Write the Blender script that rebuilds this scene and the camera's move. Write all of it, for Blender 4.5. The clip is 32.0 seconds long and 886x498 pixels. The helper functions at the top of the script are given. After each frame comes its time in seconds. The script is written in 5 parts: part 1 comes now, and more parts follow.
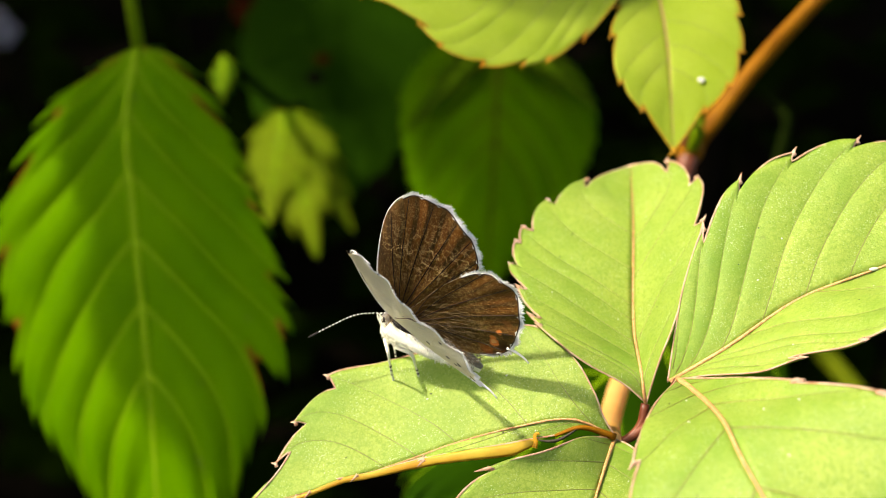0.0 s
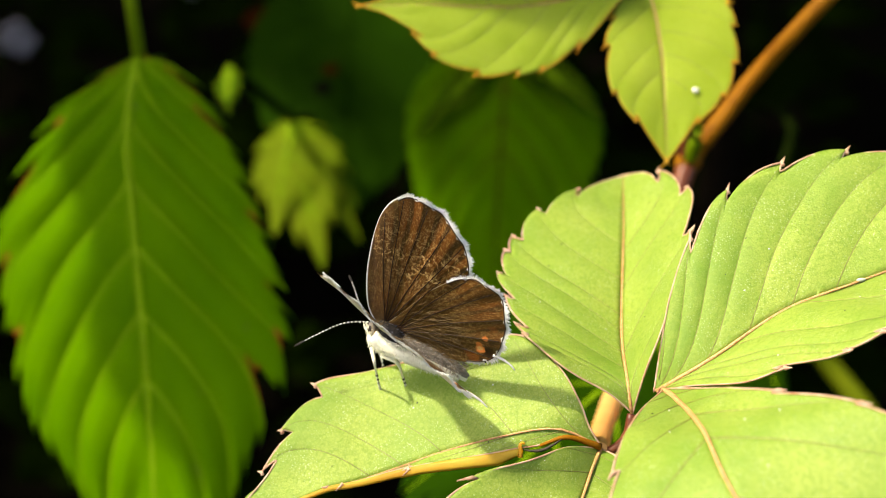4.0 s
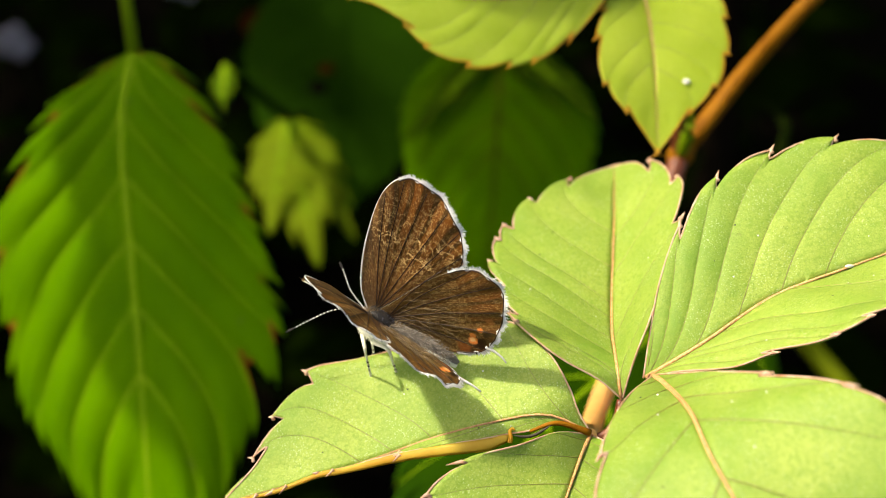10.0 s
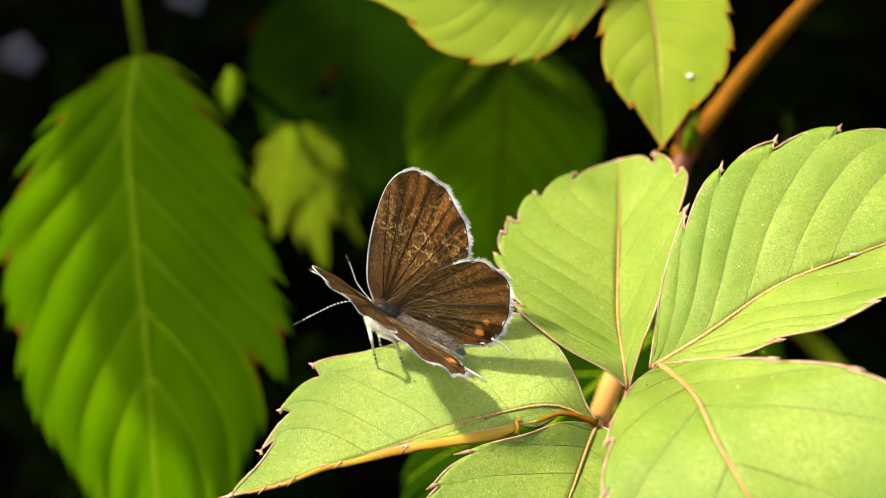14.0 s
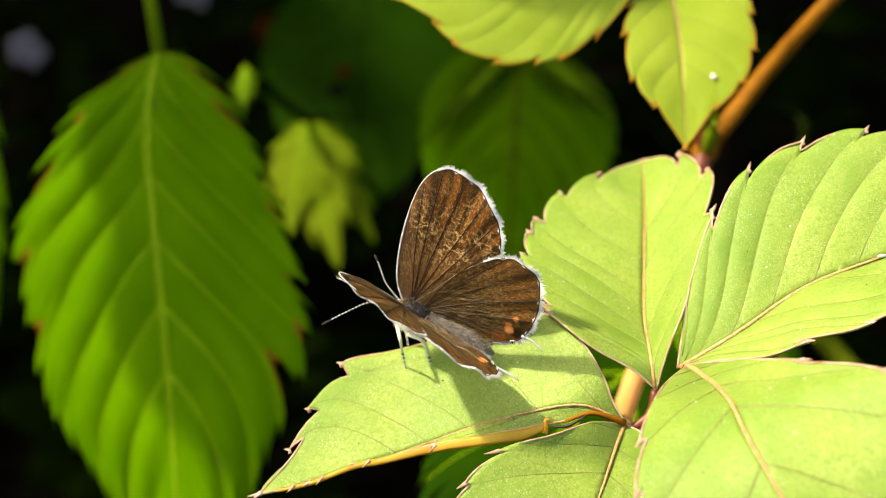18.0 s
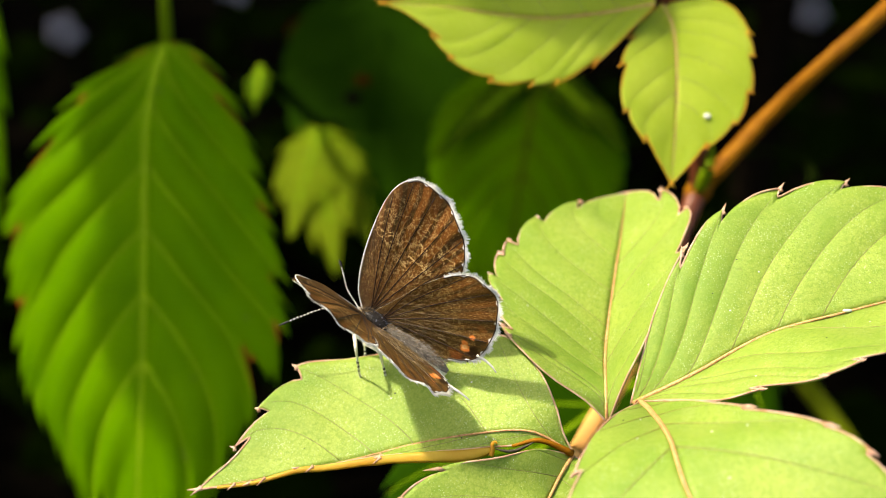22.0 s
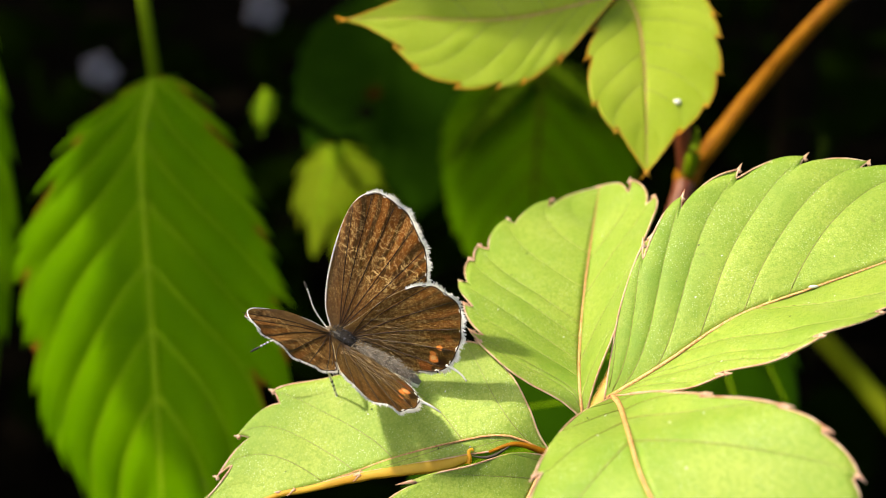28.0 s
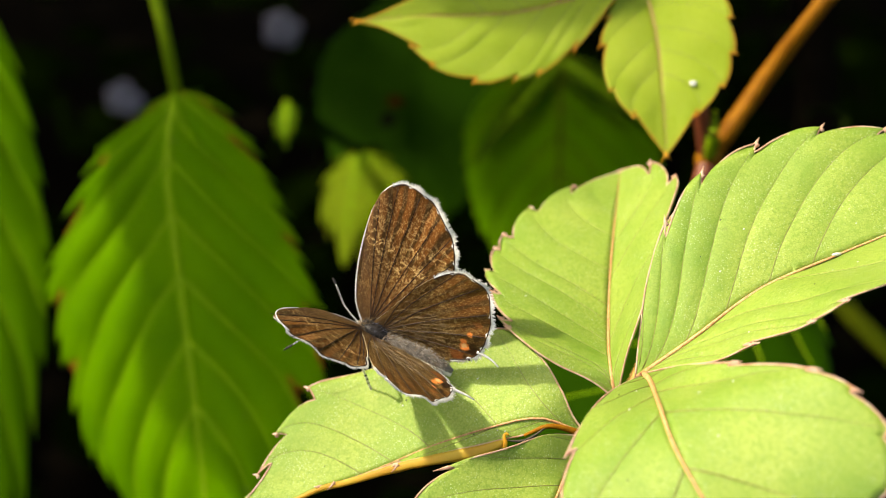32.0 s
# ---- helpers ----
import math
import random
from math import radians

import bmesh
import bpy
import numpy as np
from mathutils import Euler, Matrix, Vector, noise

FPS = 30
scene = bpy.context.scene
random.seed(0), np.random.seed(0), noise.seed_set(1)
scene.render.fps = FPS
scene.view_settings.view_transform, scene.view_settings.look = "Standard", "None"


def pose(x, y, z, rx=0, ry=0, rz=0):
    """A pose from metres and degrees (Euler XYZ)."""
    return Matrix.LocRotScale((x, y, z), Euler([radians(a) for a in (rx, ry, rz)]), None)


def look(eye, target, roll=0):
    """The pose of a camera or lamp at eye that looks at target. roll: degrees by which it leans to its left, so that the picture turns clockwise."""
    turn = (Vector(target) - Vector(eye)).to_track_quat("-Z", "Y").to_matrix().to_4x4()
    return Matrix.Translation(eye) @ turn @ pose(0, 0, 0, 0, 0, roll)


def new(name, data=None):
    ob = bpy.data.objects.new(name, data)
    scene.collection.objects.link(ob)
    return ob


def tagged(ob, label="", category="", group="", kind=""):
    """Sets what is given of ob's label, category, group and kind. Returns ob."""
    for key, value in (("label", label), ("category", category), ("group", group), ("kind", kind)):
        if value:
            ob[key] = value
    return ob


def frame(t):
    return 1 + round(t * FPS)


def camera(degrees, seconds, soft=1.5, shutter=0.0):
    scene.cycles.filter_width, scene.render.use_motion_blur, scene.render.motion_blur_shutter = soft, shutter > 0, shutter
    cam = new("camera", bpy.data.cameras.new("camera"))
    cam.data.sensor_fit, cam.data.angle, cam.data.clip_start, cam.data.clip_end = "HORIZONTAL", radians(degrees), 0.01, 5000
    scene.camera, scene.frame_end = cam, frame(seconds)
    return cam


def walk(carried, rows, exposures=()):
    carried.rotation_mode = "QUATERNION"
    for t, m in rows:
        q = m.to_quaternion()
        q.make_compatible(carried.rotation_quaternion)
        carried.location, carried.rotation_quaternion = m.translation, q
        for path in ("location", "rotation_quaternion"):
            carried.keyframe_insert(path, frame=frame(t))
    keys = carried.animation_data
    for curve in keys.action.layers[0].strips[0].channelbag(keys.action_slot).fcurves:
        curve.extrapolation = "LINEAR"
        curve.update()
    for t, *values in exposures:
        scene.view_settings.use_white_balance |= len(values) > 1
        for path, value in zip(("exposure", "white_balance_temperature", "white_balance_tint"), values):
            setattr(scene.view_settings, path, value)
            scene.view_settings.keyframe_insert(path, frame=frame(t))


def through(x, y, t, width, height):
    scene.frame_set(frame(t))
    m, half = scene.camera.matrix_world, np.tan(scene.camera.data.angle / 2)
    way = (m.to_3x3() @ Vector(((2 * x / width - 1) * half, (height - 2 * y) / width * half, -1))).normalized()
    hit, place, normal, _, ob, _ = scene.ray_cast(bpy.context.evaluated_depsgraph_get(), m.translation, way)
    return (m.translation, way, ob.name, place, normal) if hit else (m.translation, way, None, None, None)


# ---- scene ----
cam = camera(30.0, 32.0, soft=0.7)
cam.data.dof.use_dof = True
cam.data.dof.focus_distance = 0.143
cam.data.dof.aperture_fstop = 31.0
EXPOSURE = 1.27
PATH = [
    (0, 0.00251, -0.12803, 0.48469, 61.13, -0.40, -0.67),
    (0.5, 0.00248, -0.12801, 0.48500, 61.12, -0.32, -0.77),
    (1, 0.00278, -0.12816, 0.48493, 61.21, -0.28, -0.73),
    (1.5, 0.00361, -0.12817, 0.48466, 61.32, -0.20, -0.51),
    (2, 0.00450, -0.12844, 0.48427, 61.51, -0.16, -0.21),
    (2.5, 0.00411, -0.12819, 0.48413, 61.50, -0.40, -0.31),
    (3, 0.00468, -0.12824, 0.48432, 61.47, -0.35, -0.14),
    (3.5, 0.00565, -0.12813, 0.48458, 61.43, -0.20, 0.11),
    (5.5, 0.00568, -0.12808, 0.48389, 62.05, -0.41, -0.04),
    (6, 0.00649, -0.12800, 0.48388, 62.02, -0.28, 0.20),
    (6.5, 0.00501, -0.12799, 0.48422, 61.85, -0.63, -0.23),
    (7, 0.00483, -0.12794, 0.48359, 61.97, -0.67, -0.29),
    (7.5, 0.00604, -0.12806, 0.48325, 62.01, -0.45, 0.09),
    (8, 0.00588, -0.12812, 0.48300, 62.01, -0.43, 0.01),
    (8.5, 0.00535, -0.12819, 0.48306, 61.89, -0.55, -0.13),
    (9, 0.00537, -0.12844, 0.48243, 62.03, -0.56, -0.11),
    (9.5, 0.00617, -0.12898, 0.48278, 61.89, -0.37, 0.06),
    (10, 0.00646, -0.12951, 0.48310, 61.79, -0.27, 0.07),
    (10.5, 0.00622, -0.12981, 0.48381, 61.55, -0.27, -0.07),
    (11, 0.00618, -0.13014, 0.48378, 61.58, -0.23, -0.13),
    (11.5, 0.00759, -0.13021, 0.48345, 61.68, 0.14, 0.24),
    (12, 0.00653, -0.13029, 0.48337, 61.69, -0.11, -0.04),
    (12.5, 0.00674, -0.13049, 0.48291, 61.85, -0.01, 0.04),
    (13, 0.00651, -0.13059, 0.48240, 62.00, 0.00, 0.00),
    (13.5, 0.00608, -0.13074, 0.48231, 62.03, 0.04, -0.11),
    (14, 0.00650, -0.13090, 0.48178, 62.21, 0.23, 0.05),
    (14.5, 0.00524, -0.13120, 0.48204, 62.14, 0.07, -0.29),
    (16.5, 0.00442, -0.13112, 0.48201, 62.13, 0.11, -0.12),
    (17, 0.00501, -0.13104, 0.48206, 62.12, 0.28, 0.18),
    (17.5, 0.00468, -0.13102, 0.48222, 62.07, 0.21, 0.23),
    (18, 0.00393, -0.13124, 0.48235, 62.08, 0.07, 0.15),
    (18.5, 0.00391, -0.13122, 0.48233, 62.10, 0.06, 0.26),
    (19, 0.00357, -0.13120, 0.48251, 62.06, -0.08, 0.24),
    (19.5, 0.00339, -0.13123, 0.48260, 62.07, -0.53, 0.34),
    (20, 0.00443, -0.13127, 0.48219, 62.24, -0.98, 0.85),
    (20.5, 0.00501, -0.13094, 0.48230, 62.22, -1.82, 1.35),
    (21, 0.00418, -0.13082, 0.48218, 62.28, -3.16, 1.52),
    (21.5, 0.00666, -0.13052, 0.48214, 62.37, -3.74, 2.51),
    (22, 0.00955, -0.13028, 0.48153, 62.64, -4.39, 3.55),
    (22.5, 0.01106, -0.13016, 0.48122, 62.88, -4.99, 4.03),
    (23, 0.01235, -0.12944, 0.48242, 62.69, -5.09, 4.30),
    (23.5, 0.01313, -0.12902, 0.48348, 62.69, -4.90, 4.28),
    (24, 0.01385, -0.12896, 0.48360, 62.96, -4.33, 4.07),
    (24.5, 0.01582, -0.12834, 0.48379, 62.91, -3.13, 4.10),
    (25, 0.01630, -0.12858, 0.48352, 62.97, -2.37, 3.76),
    (25.5, 0.01853, -0.12839, 0.48293, 62.94, -1.14, 3.95),
    (27.5, 0.01944, -0.12892, 0.48234, 62.71, 1.14, 3.37),
    (28, 0.01942, -0.12932, 0.48237, 62.75, 1.38, 3.34),
    (28.5, 0.01971, -0.12955, 0.48237, 62.80, 1.83, 3.35),
    (29, 0.01972, -0.12994, 0.48230, 62.88, 2.29, 3.25),
    (29.5, 0.01970, -0.13018, 0.48237, 62.87, 2.71, 3.16),
    (30, 0.01964, -0.13048, 0.48225, 62.95, 3.11, 3.07),
    (30.5, 0.01989, -0.13071, 0.48209, 63.01, 3.55, 3.08),
    (31, 0.02022, -0.13094, 0.48172, 63.10, 4.06, 3.08),
    (31.5, 0.02048, -0.13153, 0.48137, 63.20, 4.53, 3.05),
    (32, 0.02007, -0.13186, 0.48126, 63.18, 4.66, 2.89),
]

walk(cam, [(t, pose(x, y, z, a, b, c)) for t, x, y, z, a, b, c in PATH], exposures=[(t, EXPOSURE + e, 7300, 10) for t, e in ((0, 0.06), (6, 0.04), (12, -0.02), (14, -0.02), (17, 0.16), (19.5, 0.18), (21, 0.11), (23.5, 0.04), (28, 0.0), (32, 0.02))])

# ---- light ----
SUN_ELEVATION, SUN_AZIMUTH = 54.0, 265.0  # azimuth clockwise from +y
world = bpy.data.worlds.new("world")
scene.world = world
world.use_nodes = True
sky = world.node_tree.nodes.new("ShaderNodeTexSky")
sky.sky_type, sky.sun_disc = "NISHITA", False
sky.sun_elevation, sky.sun_rotation = radians(SUN_ELEVATION), radians(SUN_AZIMUTH)
sky.dust_density = 4.0
background = world.node_tree.nodes["Background"]
background.inputs["Strength"].default_value = 0.145
world.node_tree.links.new(sky.outputs[0], background.inputs["Color"])
sun = new("sun", bpy.data.lights.new("sun", "SUN"))
sun.data.energy, sun.data.angle, sun.data.color = 2.65, radians(1.8), (1.0, 0.94, 0.80)
el, az = radians(SUN_ELEVATION), radians(SUN_AZIMUTH)
SUN_WAY = Vector((math.sin(az) * math.cos(el), math.cos(az) * math.cos(el), math.sin(el)))
sun.matrix_world = look(SUN_WAY * 5, (0, 0, 0))
MM = 0.001


# ---- materials ----
class Nodes:
    """A short way to write node trees."""

    def __init__(self, name):
        self.mat = bpy.data.materials.new(name)
        self.mat.use_nodes = True
        self.tree = self.mat.node_tree
        self.tree.nodes.clear()
        self.out = self.add("OutputMaterial")

    def add(self, kind, **settings):
        node = self.tree.nodes.new("ShaderNode" + kind)
        for key, value in settings.items():
            setattr(node, key, value)
        return node

    def put(self, node, socket, value):
        s = node.inputs[socket]
        if isinstance(value, bpy.types.NodeSocket):
            self.tree.links.new(value, s)
        else:
            s.default_value = value
        return node

    def coords(self):
        return self.add("TexCoord").outputs["Object"]

    def noise(self, where, scale, detail=4.0, rough=0.55):
        n = self.add("TexNoise")
        self.put(n, "Vector", where), self.put(n, "Scale", scale), self.put(n, "Detail", detail), self.put(n, "Roughness", rough)
        return n.outputs["Fac"]

    def cells(self, where, scale, feature="F1"):
        n = self.add("TexVoronoi", feature=feature)
        self.put(n, "Vector", where), self.put(n, "Scale", scale)
        return n.outputs["Distance"]

    def ramp(self, value, stops):
        n = self.add("ValToRGB")
        self.put(n, "Fac", value)
        e = n.color_ramp.elements
        while len(e) < len(stops):
            e.new(0.5)
        for el_, (at, col) in zip(e, stops):
            el_.position = at
            el_.color = (*col, 1) if isinstance(col, tuple) else (col, col, col, 1)
        return n.outputs["Color"]

    def mix(self, fac, a, b, blend="MIX"):
        n = self.add("MixRGB", blend_type=blend)
        self.put(n, "Fac", fac)
        self.put(n, "Color1", (*a, 1) if isinstance(a, tuple) else a)
        self.put(n, "Color2", (*b, 1) if isinstance(b, tuple) else b)
        return n.outputs["Color"]

    def math(self, op, a, b=0.0):
        n = self.add("Math", operation=op)
        self.put(n, 0, a), self.put(n, 1, b)
        return n.outputs[0]

    def bump(self, height, strength, distance):
        n = self.add("Bump")
        self.put(n, "Height", height), self.put(n, "Strength", strength), self.put(n, "Distance", distance)
        return n.outputs["Normal"]

    def surface(self, colour, rough, normal=None, spec=0.5, through_colour=None, through_part=0.0, sheen=0.0):
        p = self.add("BsdfPrincipled")
        self.put(p, "Base Color", (*colour, 1) if isinstance(colour, tuple) else colour)
        self.put(p, "Roughness", rough), self.put(p, "Specular IOR Level", spec)
        if sheen:
            self.put(p, "Sheen Weight", sheen)
        if normal:
            self.put(p, "Normal", normal)
        shade = p.outputs[0]
        if through_part:
            tl = self.add("BsdfTranslucent")
            self.put(tl, "Color", (*through_colour, 1) if isinstance(through_colour, tuple) else through_colour)
            if normal:
                self.put(tl, "Normal", normal)
            m = self.add("MixShader")
            self.put(m, 0, through_part)
            self.tree.links.new(shade, m.inputs[1]), self.tree.links.new(tl.outputs[0], m.inputs[2])
            shade = m.outputs[0]
        self.tree.links.new(shade, self.out.inputs["Surface"])
        return self.mat


def leaf_material(name, dark, light, spot, through, part_through=0.3, rough=0.5, grain=1.0, size=1.0, spec=0.4):
    n = Nodes(name)
    c = n.coords()
    broad = n.noise(c, 130 * size, 3)
    fine = n.noise(c, 1000 * size, 5, 0.65)
    net = n.cells(c, 2600 * size, "DISTANCE_TO_EDGE")
    wide = n.cells(c, 520 * size, "DISTANCE_TO_EDGE")
    tiny = n.noise(c, 7600 * size, 2)
    col = n.mix(n.ramp(broad, [(0.32, 0.0), (0.68, 1.0)]), dark, light)
    col = n.mix(n.math("MULTIPLY", n.ramp(fine, [(0.35, 0.0), (0.7, 1.0)]), 0.5), col, light)
    col = n.mix(n.math("MULTIPLY", n.ramp(n.noise(c, 2300 * size, 3, 0.7), [(0.48, 0.0), (0.66, 1.0)]), 0.85 * grain), col, dark)
    col = n.mix(n.math("MULTIPLY", n.ramp(net, [(0.0, 1.0), (0.14, 0.0)]), 0.45 * grain), col, dark)
    col = n.mix(n.math("MULTIPLY", n.ramp(wide, [(0.0, 1.0), (0.045, 0.0)]), 0.42 * grain), col, dark)
    speck = n.ramp(tiny, [(0.60, 0.0), (0.68, 1.0)])
    patchy = n.ramp(n.noise(c, 330 * size, 2), [(0.40, 0.15), (0.65, 1.0)])
    col = n.mix(n.math("MULTIPLY", n.math("MULTIPLY", speck, patchy), 0.75 * grain), col, spot)
    blot = n.ramp(n.noise(c, 420 * size, 2), [(0.735, 0.0), (0.76, 1.0)])
    col = n.mix(n.math("MULTIPLY", blot, 0.5), col, (0.10, 0.12, 0.03))
    height = n.math("ADD", n.math("MULTIPLY", n.ramp(net, [(0.0, 0.0), (0.25, 1.0)]), 0.12), n.math("MULTIPLY", n.noise(c, 5600 * size, 3, 0.6), 1.5))
    return n.surface(col, n.math("ADD", n.math("MULTIPLY", fine, 0.25), rough - 0.14), n.bump(height, 0.5 * grain, 0.0001 / size), spec, through, part_through)


def plain_material(name, a, b, scale, rough=0.6, bump=0.3, depth=0.0001, spec=0.4, through_part=0.0, sheen=0.0):
    n = Nodes(name)
    c = n.coords()
    f = n.noise(c, scale, 5, 0.6)
    f2 = n.noise(c, scale * 0.17, 2)
    col = n.mix(n.ramp(f, [(0.3, 0.0), (0.7, 1.0)]), a, b)
    col = n.mix(n.math("MULTIPLY", n.ramp(f2, [(0.4, 0.0), (0.7, 1.0)]), 0.35), col, a)
    return n.surface(col, rough, n.bump(f, bump, depth), spec, b, through_part, sheen)


VINE_LEAF = leaf_material("vine_leaf", (0.148, 0.276, 0.024), (0.350, 0.445, 0.076), (0.74, 0.78, 0.44), (0.46, 0.60, 0.030), 0.27, 0.54, spec=0.33)
# Lighter, more translucent vine leaf copy; the upper leaflets' sunlight is put into it.
BRIGHT_LEAF = leaf_material("bright_leaf", (0.250, 0.360, 0.020), (0.420, 0.520, 0.060), (0.60, 0.66, 0.20), (0.62, 0.72, 0.012), 0.45, 0.6, 0.6, spec=0.15)
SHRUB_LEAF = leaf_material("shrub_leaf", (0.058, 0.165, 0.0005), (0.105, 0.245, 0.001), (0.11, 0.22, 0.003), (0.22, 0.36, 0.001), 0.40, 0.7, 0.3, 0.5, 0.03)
# Lighter leaf copy for the sunlit lobes; the sunlight is put into its colour.
SUN_TINTED_LEAF = leaf_material("sun_tinted_leaf", (0.095, 0.150, 0.004), (0.150, 0.205, 0.008), (0.17, 0.21, 0.006), (0.22, 0.28, 0.001), 0.35, 0.7, 0.3, 0.5, 0.03)
# Darkened copy of the shrub leaf, with shade put into its colour.
SHRUB_LEAF_SHADED = leaf_material("shrub_leaf_shaded", (0.009, 0.033, 0.0003), (0.015, 0.050, 0.0005), (0.03, 0.07, 0.001), (0.05, 0.10, 0.0005), 0.30, 0.7, 0.3, 0.5, 0.02)
# Leaf copy taken down to near black; deep shade is put into this colour.
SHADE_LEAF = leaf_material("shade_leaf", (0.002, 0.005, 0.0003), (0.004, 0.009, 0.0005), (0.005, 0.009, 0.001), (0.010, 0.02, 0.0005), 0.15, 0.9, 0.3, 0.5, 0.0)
LEAF_VEIN = plain_material("leaf_vein", (0.36, 0.13, 0.045), (0.78, 0.50, 0.20), 4200, 0.5, 0.9)
PALE_VEIN = plain_material("pale_vein", (0.15, 0.18, 0.024), (0.34, 0.33, 0.08), 2200, 0.5, 0.3, through_part=0.2)
SHRUB_VEIN = plain_material("shrub_vein", (0.15, 0.27, 0.004), (0.21, 0.34, 0.008), 500, 0.6, 0.3, 0.0001, 0.05)
LEAF_RIM = plain_material("leaf_rim", (0.42, 0.17, 0.09), (0.86, 0.66, 0.48), 900, 0.5, 0.4, through_part=0.25)
ORANGE_RIM = plain_material("orange_rim", (0.66, 0.24, 0.012), (0.84, 0.58, 0.05), 380, 0.5, 0.3, through_part=0.5)
CURL_SKIN = plain_material("curl_skin", (0.50, 0.24, 0.012), (0.66, 0.50, 0.05), 260, 0.55, 0.5, through_part=0.35)
BROWN_EDGE = plain_material("brown_edge", (0.16, 0.045, 0.004), (0.30, 0.11, 0.010), 500, 0.7, 0.4, 0.0001, 0.05)
STEM_SKIN = plain_material("stem_skin", (0.15, 0.052, 0.003), (0.30, 0.128, 0.006), 260, 0.55, 0.4, 0.0002, 0.06)
STEM_RED = plain_material("stem_red", (0.10, 0.022, 0.008), (0.20, 0.055, 0.018), 500, 0.45, 0.4)
PETIOLE_SKIN = plain_material("petiole_skin", (0.86, 0.44, 0.11), (0.93, 0.58, 0.20), 300, 0.5, 0.3, through_part=0.3)
GREEN_STALK = plain_material("green_stalk", (0.08, 0.14, 0.002), (0.13, 0.20, 0.004), 250, 0.6, 0.3, 0.0001, 0.05)
DULL_STALK = plain_material("dull_stalk", (0.06, 0.085, 0.002), (0.10, 0.125, 0.004), 120, 0.7, 0.3, 0.0001, 0.03)
# Stalk and bark colours darkened to near black to stand for deep shade.
SHADE_STALK = plain_material("shade_stalk", (0.004, 0.008, 0.001), (0.008, 0.014, 0.002), 250, 0.9, 0.3, 0.0001, 0.0)
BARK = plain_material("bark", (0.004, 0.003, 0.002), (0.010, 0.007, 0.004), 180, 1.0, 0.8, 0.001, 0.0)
# Soil far below earth's own brightness: the shade is put into the colour.
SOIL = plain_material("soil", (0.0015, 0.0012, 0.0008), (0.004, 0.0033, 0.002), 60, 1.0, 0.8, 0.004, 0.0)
PETAL = plain_material("petal", (0.19, 0.18, 0.22), (0.28, 0.27, 0.32), 300, 0.6, 0.2, through_part=0.3)
DRY_BIT = plain_material("dry_bit", (0.035, 0.006, 0.001), (0.07, 0.014, 0.003), 700, 0.9, 0.5, 0.0001, 0.0)
PALE_BIT = plain_material("pale_bit", (0.62, 0.60, 0.52), (0.80, 0.78, 0.70), 1500, 0.5, 0.4)
DARK_BIT = plain_material("dark_bit", (0.02, 0.015, 0.01), (0.05, 0.04, 0.02), 1500, 0.7, 0.4)
WHITE_SCALE = plain_material("white_scale", (0.66, 0.66, 0.60), (0.82, 0.82, 0.78), 2500, 0.7, 0.5, through_part=0.25)
BODY_DARK = plain_material("body_dark", (0.006, 0.005, 0.005), (0.030, 0.026, 0.022), 1800, 0.35, 0.8, 0.0001, 0.15)
PALE_FUR = plain_material("pale_fur", (0.10, 0.065, 0.028), (0.30, 0.21, 0.10), 2200, 0.8, 0.3)
GREY_FUR = plain_material("grey_fur", (0.24, 0.22, 0.19), (0.55, 0.50, 0.43), 2200, 0.8, 0.3)
BLUE_FUR = plain_material("blue_fur", (0.05, 0.06, 0.09), (0.16, 0.18, 0.25), 2200, 0.6, 0.3)
BODY_FUZZ = plain_material("body_fuzz", (0.07, 0.06, 0.045), (0.22, 0.19, 0.155), 2200, 0.8, 0.8, 0.0001, sheen=0.3)
BELLY = plain_material("belly", (0.66, 0.65, 0.50), (0.84, 0.83, 0.70), 2200, 0.8, 0.6)
CLUB_TIP = plain_material("club_tip", (0.60, 0.30, 0.10), (0.80, 0.52, 0.24), 2500, 0.6, 0.3)
EYE = plain_material("eye", (0.01, 0.008, 0.006), (0.03, 0.02, 0.015), 4000, 0.15, 0.2)
SPOT_ORANGE = plain_material("spot_orange", (0.62, 0.15, 0.02), (0.82, 0.33, 0.08), 2500, 0.6, 0.5)
SPOT_BLACK = plain_material("spot_black", (0.006, 0.005, 0.005), (0.02, 0.016, 0.014), 2500, 0.7, 0.4)
WING_VEIN = plain_material("wing_vein", (0.018, 0.008, 0.003), (0.045, 0.020, 0.007), 2500, 0.5, 0.4)


